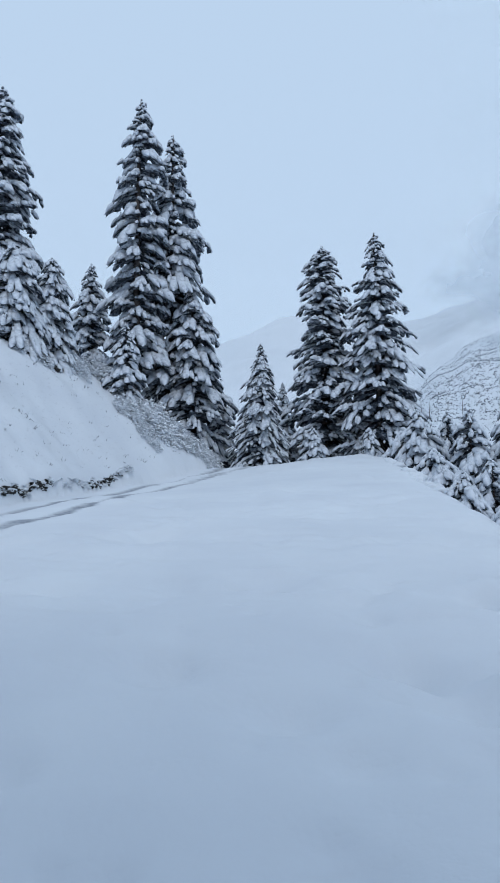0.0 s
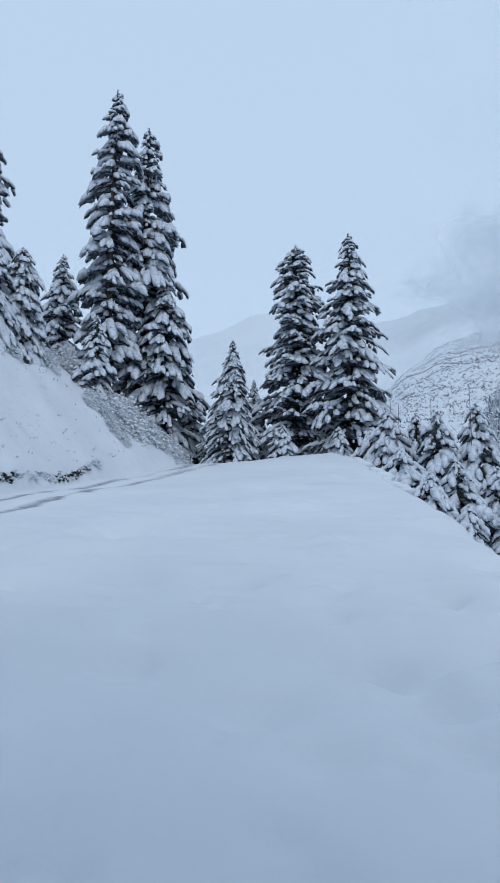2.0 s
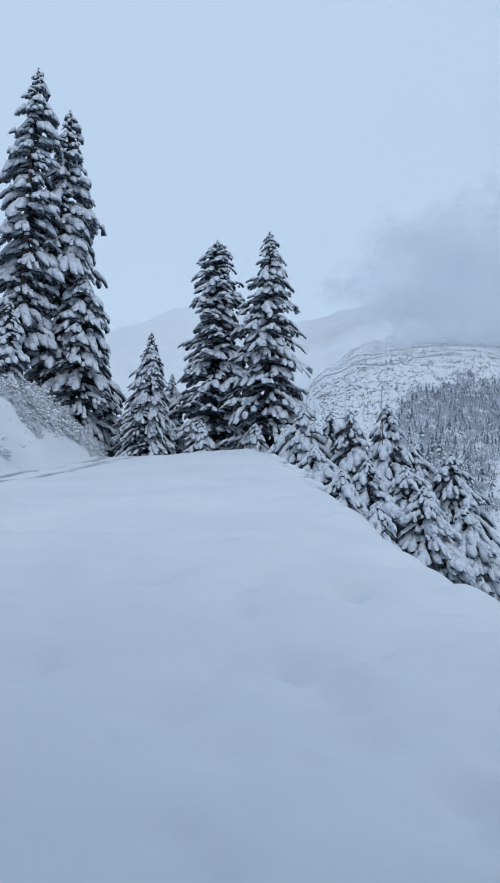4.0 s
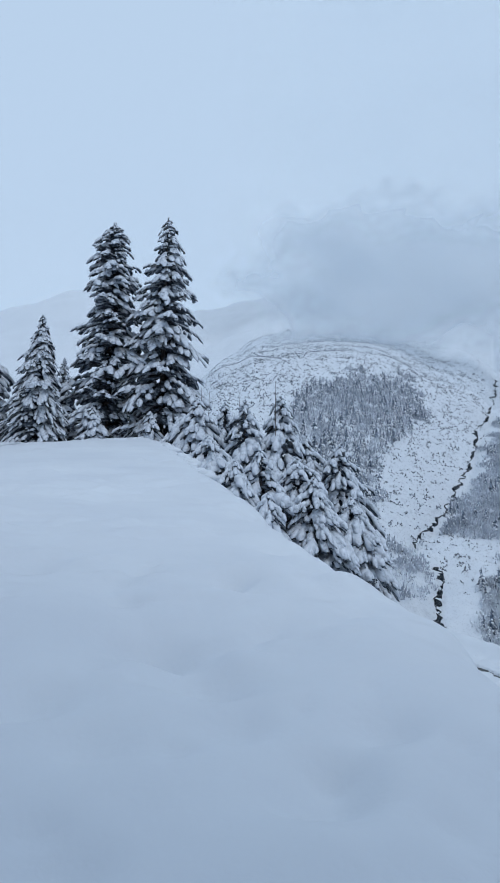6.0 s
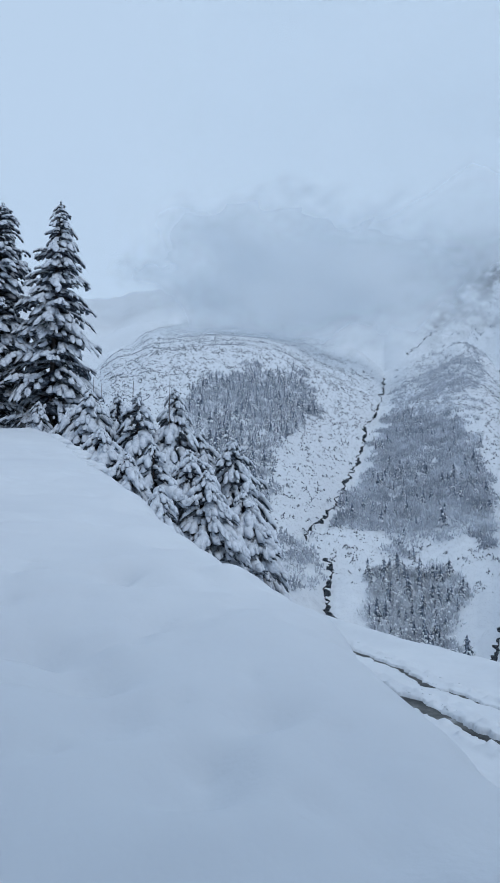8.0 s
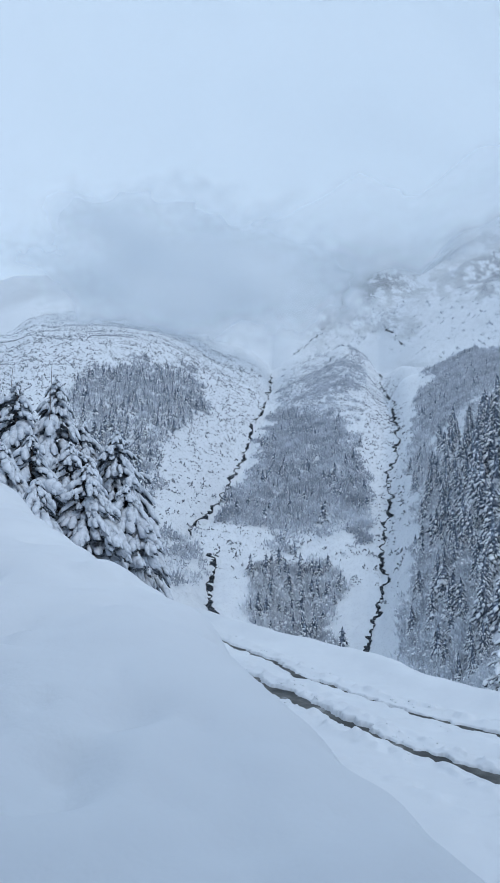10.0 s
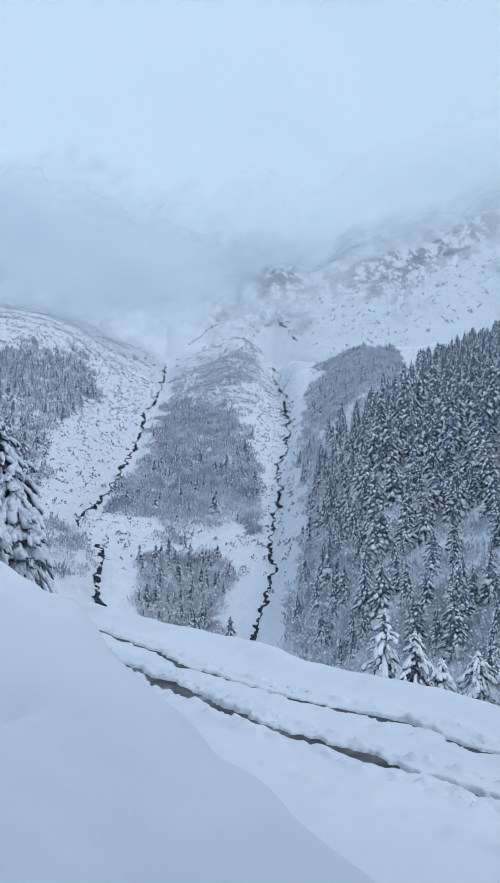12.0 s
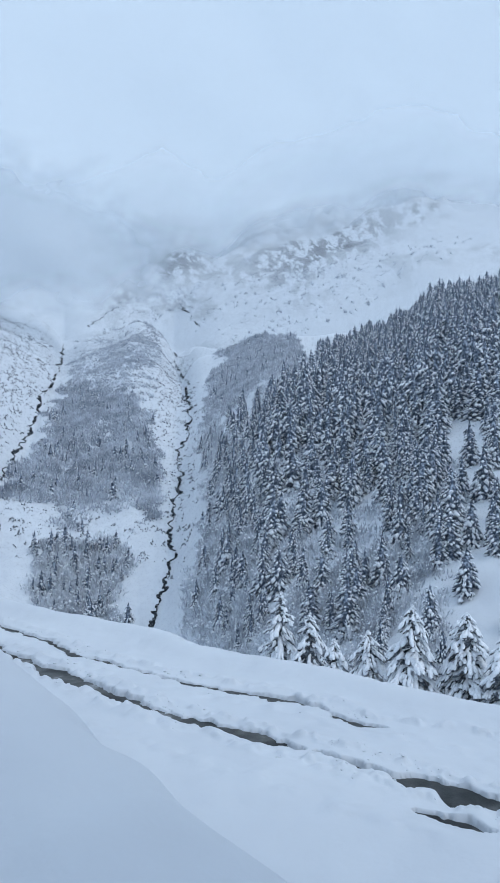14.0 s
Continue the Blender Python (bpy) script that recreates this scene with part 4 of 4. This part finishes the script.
def thicket(name, label, patches, seed, sizes, mat=None, twigs=36, snowy=False, clear=0.0, high=False):
    rng = np.random.default_rng(seed)
    shapes = [shrub_shape(seed + k, twigs) for k in range(5)]
    vs, fs, base, tops = [], [], 0, []
    for poly, spacing in patches:
        for x, y, z, r in scatter(poly, spacing, seed, high):
            if r < clear or (snowy and fractal(np.array([x / 9]), np.array([y / 9]), 2)[0] < -0.5):
                continue
            v, f = shapes[rng.integers(5)]
            s = min(sizes[0] + (sizes[1] - sizes[0]) * rng.random() ** 2, 0.016 * r)
            a = rng.random() * 6.28
            ca, sa = math.cos(a), math.sin(a)
            vs.append(np.stack([x + s * (v[:, 0] * ca - v[:, 1] * sa), y + s * (v[:, 0] * sa + v[:, 1] * ca), z - 0.1 + s * 1.2 * v[:, 2]], 1))
            fs.append(f + base)
            base += len(v)
            if mat is None or snowy:
                for _ in range(3):
                    w = rng.normal(size=3) * s * np.array([0.45, 0.45, 0.2])
                    tops.append((x + w[0], y + w[1], z + s * 0.85 + w[2], s * (0.06 + 0.08 * rng.random())))
    if vs:
        tagged(new(name, mesh_of(name, np.concatenate(vs), np.concatenate(fs), mat or TWIGS, smooth=False)), label, "shrubs", kind="stuff")
    if tops:
        d = np.array(tops)
        e, r = np.eye(3), d[:, 3:]
        tagged(new(name + "_snow", mesh_of(name + "_snow", *blobs(WEDGE, d[:, :3], e[0] * r * 1.2, e[1] * r * 1.2, e[2] * r * -0.9, rng, 0.4), SNOW_PAD)), "snow caught in the " + label, "snow", kind="stuff")


thicket("shrub_thicket", "frosted grey bushes crowding the steep rib between two streams", [(RIB, 1.8), (RIB_TOP, 3.0), (RIB_UP, 3.6), (LEFT_PATCH, 2.6), (KNOLL, 2.6), (UPPER_BRUSH, 1.9), (BANK_BRUSH, 2.2)], 3, (1.2, 2.9), BRUSH, 24)
thicket("snowy_thicket", "snow-dusted bushes on the low mound above the valley floor", [(LOW_PATCH, 1.35)], 13, (1.2, 2.6), FOOT_TWIGS, 26, True)
thicket("forest_undergrowth", "frosted bare bushes among the lowest forest trees", [(FOREST_FOOT, 1.7), (SHRUBBY, 1.05), (GLADE, 1.0)], 4, (0.8, 2.5), FOOT_TWIGS, 30, True)
thicket("forest_thicket", "frosted bushes filling the gaps of the forest slope", [(FOREST_MID, 2.2)], 5, (1.2, 2.8), FOOT_TWIGS, 22)
thicket("scattered_shrubs", "single dark shrubs poking through the mountain snow", [(OPEN_LEFT, 2.8), (OPEN_MID, 3.0)], 6, (0.3, 1.35), SCRUB, 7)
thicket("mountain_scrub", "dark scrub and stones dotting the high mountain snow", [(OPEN_HIGH, 12.0)], 12, (1.0, 4.2), BRUSH, 8, high=True)


def build_stream(name, line, widths, seed, label, mouth=0.0):
    """A dark brook in a snowy gully: an uneven, winding ribbon broken by snow bridges."""
    rng = np.random.default_rng(seed)
    pts = []
    for (b0, e0), (b1, e1) in zip(line, line[1:]):
        n = max(4, int(15 * math.hypot(b1 - b0, e1 - e0)))
        for k in range(n):
            pts.append((b0 + (b1 - b0) * k / n, e0 + (e1 - e0) * k / n))
    pts.append(line[-1])
    wind = fractal(np.arange(len(pts)) * 0.17 + seed * 11, np.full(len(pts), seed * 3.0), 4, 0.75)
    thick = fractal(np.arange(len(pts)) * 0.5 + seed * 5, np.full(len(pts), 40.0), 3)
    v, f = [], []
    for k, (b, e) in enumerate(pts):
        x, y, z, r = on_slope(b + 0.26 * wind[k], e)
        w = widths * r * max(0.02, 0.40 + 1.5 * thick[k] + 0.25 * (rng.random() - 0.3))
        w *= 1 + 2.2 * mouth * max(0.0, 1 - (len(pts) - 1 - k) / 12)
        bx, by = y / r, -x / r
        v += [(x - bx * w, y - by * w, z + 0.35), (x + bx * w, y + by * w, z + 0.35), (x + bx * w, y + by * w, z - 0.8), (x - bx * w, y - by * w, z - 0.8)]
        if k:
            o = 4 * (k - 1)
            for q in range(4):
                f.append((o + q, o + (q + 1) % 4, o + 4 + (q + 1) % 4, o + 4 + q))
    tagged(new(name, mesh_of(name, v, f, WATER, smooth=False)), label, "mountain stream", kind="structure")


build_stream("stream", GULLY_A, 0.0014, 1, "dark narrow brook running down a snowy gully")
build_stream("stream", GULLY_A_LOW, 0.0024, 2, "dark narrow brook winding across the valley floor")
build_stream("stream", [(41.3, 16.6), (40.6, 15.9), (39.7, 15.2), (38.7, 14.4)], 0.0007, 4, "thin dark brook high on the snowy mountain")
build_stream("stream", [(46.3, 16.8), (47.0, 16.2), (47.4, 15.7), (47.8, 15.1)], 0.0016, 5, "dark rocky cleft in the mountain snow")
build_stream("stream", GULLY_B, 0.0015, 3, "dark narrow brook running down beside the forest", 1.0)


# ---- hillside above the upper road ----
def frosted_bush(x, y, size, seed):
    """A leafless bush so thick with hoar frost and snow that its twigs make one crumbly mound."""
    rng = np.random.default_rng(seed)
    heads = rng.normal(size=(9, 3)) * np.array([0.42, 0.42, 0.0]) * size
    n = 3600
    h = heads[rng.integers(9, size=n)]
    d = rng.normal(size=(n, 3))
    d[:, 2] = np.abs(d[:, 2])
    d /= np.linalg.norm(d, axis=1)[:, None]
    p = h + d * size * np.array([0.42, 0.42, 0.75]) * (0.35 + 0.65 * rng.random((n, 1)) ** 0.5)
    q = p + (0.6 * d + 0.6 * rng.normal(size=(n, 3))) * size * 0.12
    z = height_at(x, y)
    ob = thing("frosted_bush", x, y, z - 0.05, "leafless bush covered in hoar frost on the hillside", "bush", "frosted bushes on the hillside")
    tilt = np.array([height_at(x + 0.5, y) - height_at(x - 0.5, y), height_at(x, y + 0.5) - height_at(x, y - 0.5)])
    for m in (p, q):
        m[:, 2] += m[:, :2] @ tilt
    tagged(part("twig_tangle", mesh_of("twig_tangle", *shards(p, q, np.full(n, 0.006 * size + 0.002), rng), FOOT_TWIGS, smooth=False), ob), kind="stuff")
    m = 700
    r = size * (0.025 + 0.06 * rng.random((m, 1)) ** 2)
    e = np.eye(3)
    tagged(part("snow_load", mesh_of("snow_load", *blobs(OCTA, p[:m], e[0] * r * 1.4, e[1] * r * 1.4, e[2] * r * 0.7, rng, 0.6), SNOW_PAD), ob), kind="stuff")


for k, (b, r, size) in enumerate(((-14.6, 35, 1.2), (-13.2, 34, 1.1), (-12.4, 32, 0.9), (-11.0, 33.5, 1.2), (-9.8, 33, 1.3), (-8.6, 33.5, 1.2), (-7.6, 34, 1.1), (-6.6, 34.5, 0.9), (-17.4, 33, 0.9), (-5.4, 35.5, 0.8), (-10.4, 31, 0.6), (-20.4, 31, 0.8))):
    frosted_bush(*polar(b, r), size, 200 + k)


def tuft_cloud(name, label, spots, mat, seed, n, spread, tall):
    """Tufts of stems at the given spots, joined."""
    rng = np.random.default_rng(seed)
    P, Q = [], []
    for x, y, s in spots:
        z = height_at(x, y)
        o = np.stack([x + spread * s * rng.normal(size=n), y + spread * s * rng.normal(size=n), np.full(n, z - 0.03)], 1)
        P.append(o)
        Q.append(o + np.stack([0.5 * tall * s * rng.normal(size=n), 0.5 * tall * s * rng.normal(size=n), tall * s * (0.3 + rng.random(n))], 1))
    P, Q = np.concatenate(P), np.concatenate(Q)
    tagged(new(name, mesh_of(name, *shards(P, Q, np.full(len(P), 0.012), rng), mat, smooth=False)), label, "grass", kind="stuff")


def hillside_spots(n, seed):
    rng = np.random.default_rng(seed)
    out = []
    while len(out) < n:
        y = 15 + 22 * rng.random()
        x = float(upper_road_x(y)) - 2.6 - 7.5 * rng.random() ** 1.2
        out.append((x, y, 0.5 + rng.random()))
    return out


tuft_cloud("grass_tufts", "dry grass blades poking through the hillside snow", hillside_spots(240, 3), SCRUB, 1, 5, 0.09, 0.13)


def build_soil_lip():
    """The broken edge of dark soil and roots along the cutting."""
    rng = np.random.default_rng(8)
    c, u, v, w, caps = [], [], [], [], []
    y = 11.0
    while y < 27:
        y += 0.010 + 0.022 * rng.random()
        x = float(upper_road_x(y)) - 2.26 - 0.10 * rng.random()
        ground = height_at(x, y)
        if rng.random() < 0.55:
            caps.append((x - 0.05 + 0.12 * rng.random(), y, ground + 0.02 + 0.12 * rng.random(), 0.02 + 0.05 * rng.random() ** 2))
        if fractal(np.array([3.0]), np.array([y * 0.9]), 3)[0] < -0.15:
            continue
        s = 0.012 + 0.045 * rng.random() ** 2
        c.append((x, y, ground - 0.02 + 0.09 * rng.random()))
        u.append((s * 1.3, 0, 0.3 * s))
        v.append((0, s * (1.5 + 2.0 * rng.random()), 0.6 * s * (rng.random() - 0.5)))
        w.append((0, 0, s * 0.7))
    q = np.array(caps)
    e, r = np.eye(3), q[:, 3:]
    lumps = mesh_of("snow_lip", *blobs(ICO1, q[:, :3], e[0] * r * 1.3, e[1] * r * 1.6, e[2] * r * 0.8, rng, 0.35), SNOW_GROUND)
    tagged(new("snow_lip", lumps), "lumpy snow hanging over the road cutting", "snow", kind="stuff")
    for b in np.linspace(-22.5, -18.2, 90):      # roots and earth bared under the hillside trees
        x, y = polar(b + 0.2 * rng.random(), 31.2 + 0.5 * rng.random())
        r = 0.06 + 0.10 * rng.random()
        c.append((x, y, height_at(x, y) + 0.05))
        u.append((r, 0, 0))
        v.append((0, r, 0))
        w.append((0, 0, r * 0.8))
    ob = new("soil_edge", mesh_of("soil_edge", *blobs(ICO1, *map(np.array, (c, u, v, w)), rng, 0.5), SOIL))
    tagged(ob, "broken edge of dark soil along the road cutting", "soil bank", kind="stuff")
    return [(p[0], p[1], 0.6) for p in c[:-90:3]]


tuft_cloud("verge_grass", "withered grass hanging over the road cutting", build_soil_lip(), SOIL, 2, 2, 0.06, 0.12)


# ---- cloud and haze on the mountains ----
def cloud_material(name, grey):
    m, nt, b = material(name)
    nt.nodes.remove(b)
    veil = nt.nodes.new("ShaderNodeAttribute")
    veil.attribute_name = "veil"
    dif = nt.nodes.new("ShaderNodeBsdfDiffuse")
    dif.inputs["Color"].default_value = (*grey, 1)
    tra = nt.nodes.new("ShaderNodeBsdfTranslucent")
    tra.inputs["Color"].default_value = (*grey, 1)
    half = nt.nodes.new("ShaderNodeMixShader")
    half.inputs[0].default_value = 0.5
    clear = nt.nodes.new("ShaderNodeBsdfTransparent")
    out = nt.nodes.new("ShaderNodeMixShader")
    nt.links.new(dif.outputs[0], half.inputs[1])
    nt.links.new(tra.outputs[0], half.inputs[2])
    nt.links.new(veil.outputs["Fac"], out.inputs[0])
    nt.links.new(clear.outputs[0], out.inputs[1])
    nt.links.new(half.outputs[0], out.inputs[2])
    nt.links.new(out.outputs[0], nt.nodes["Material Output"].inputs["Surface"])
    return m


CLOUD = cloud_material("cloud_vapour", (0.93, 0.965, 0.99))
GREY_CLOUD = cloud_material("grey_cloud_vapour", (0.75, 0.80, 0.845))


def cloud_sheet(name, label, r, b0, b1, low, high, cover, mat=None, fine=1):
    """A drifting sheet of vapour before the mountain; cover gives its thickness by bearing and rise."""
    bs, es = np.linspace(b0, b1, int((b1 - b0) * 0.8 * fine)), np.linspace(low, high, int((high - low) * 1.2 * fine))
    E, B = np.meshgrid(es, bs, indexing="ij")
    R = r * (1 + 0.02 * fractal(B / 9, E / 6, 2))
    v = np.stack([R * np.sin(np.radians(B)), R * np.cos(np.radians(B)), EYE + R * np.tan(np.radians(E))], -1).reshape(-1, 3)
    n, m = B.shape
    i, j = np.meshgrid(np.arange(n - 1), np.arange(m - 1), indexing="ij")
    f = np.stack([i * m + j, i * m + j + 1, (i + 1) * m + j + 1, (i + 1) * m + j], -1).reshape(-1, 4)
    veil = cover(B, E).ravel()
    me = mesh_of(name, v, f, mat or CLOUD)
    at = me.attributes.new("veil", "FLOAT", "POINT")
    at.data.foreach_set("value", veil.astype(np.float32))
    tagged(new(name, me), label, "cloud", kind="structure")


def puff(B, E):
    n = fractal(B / 5 + 3, E / 3.5 + 1, 5, 0.6)
    across, up = np.abs(B - 30.0) / 12.5, np.abs(E - 21.2) / np.where(E > 21.2, 5.6, 5.3)
    d = (across ** 2.6 + up ** 2.6) ** (1 / 2.6) + 0.22 * n
    return 0.68 * smooth_step(-d, -1.3, -0.45)


def cap(B, E):
    n = fractal(B / 7, E / 5 + 7, 5, 0.6)
    start = np.interp(B, [-30, 8, 14, 19, 24, 36, 41, 45, 49, 53, 58, 63, 68, 72, 80], [24, 24, 21.5, 19.5, 17.0, 16.5, 19.0, 20.0, 18.3, 20.8, 22.4, 23.4, 23.0, 20.8, 18.0])
    return (0.55 - 0.33 * smooth_step(E + n, start + 3.5, start + 9)) * smooth_step(E + 1.4 * n, start, start + 3.6) * smooth_step(-E, -85, -60) * smooth_step(B, 12, 22)


for r in (1450, 1530):
    cloud_sheet("cloud_cap", "pale cloud hiding the mountain tops", r, -70, 120, -4, 58, cap)
for r in (640, 690):
    cloud_sheet("cloud_puff", "grey cloud drifting before the far ridge", r, 6, 54, 10, 34, puff, GREY_CLOUD, 3)
cloud_sheet("haze", "thin winter haze in the upper valley", 560, -70, 120, -4, 58,
            lambda B, E: (0.14 + 0.03 * fractal(B / 8, E / 5, 2)) * smooth_step(-E, -32, -18))
cloud_sheet("haze", "thin winter haze over the valley floor", 50, -70, 120, -30, 58, lambda B, E: 0.03 * smooth_step(-E, -40, -18))
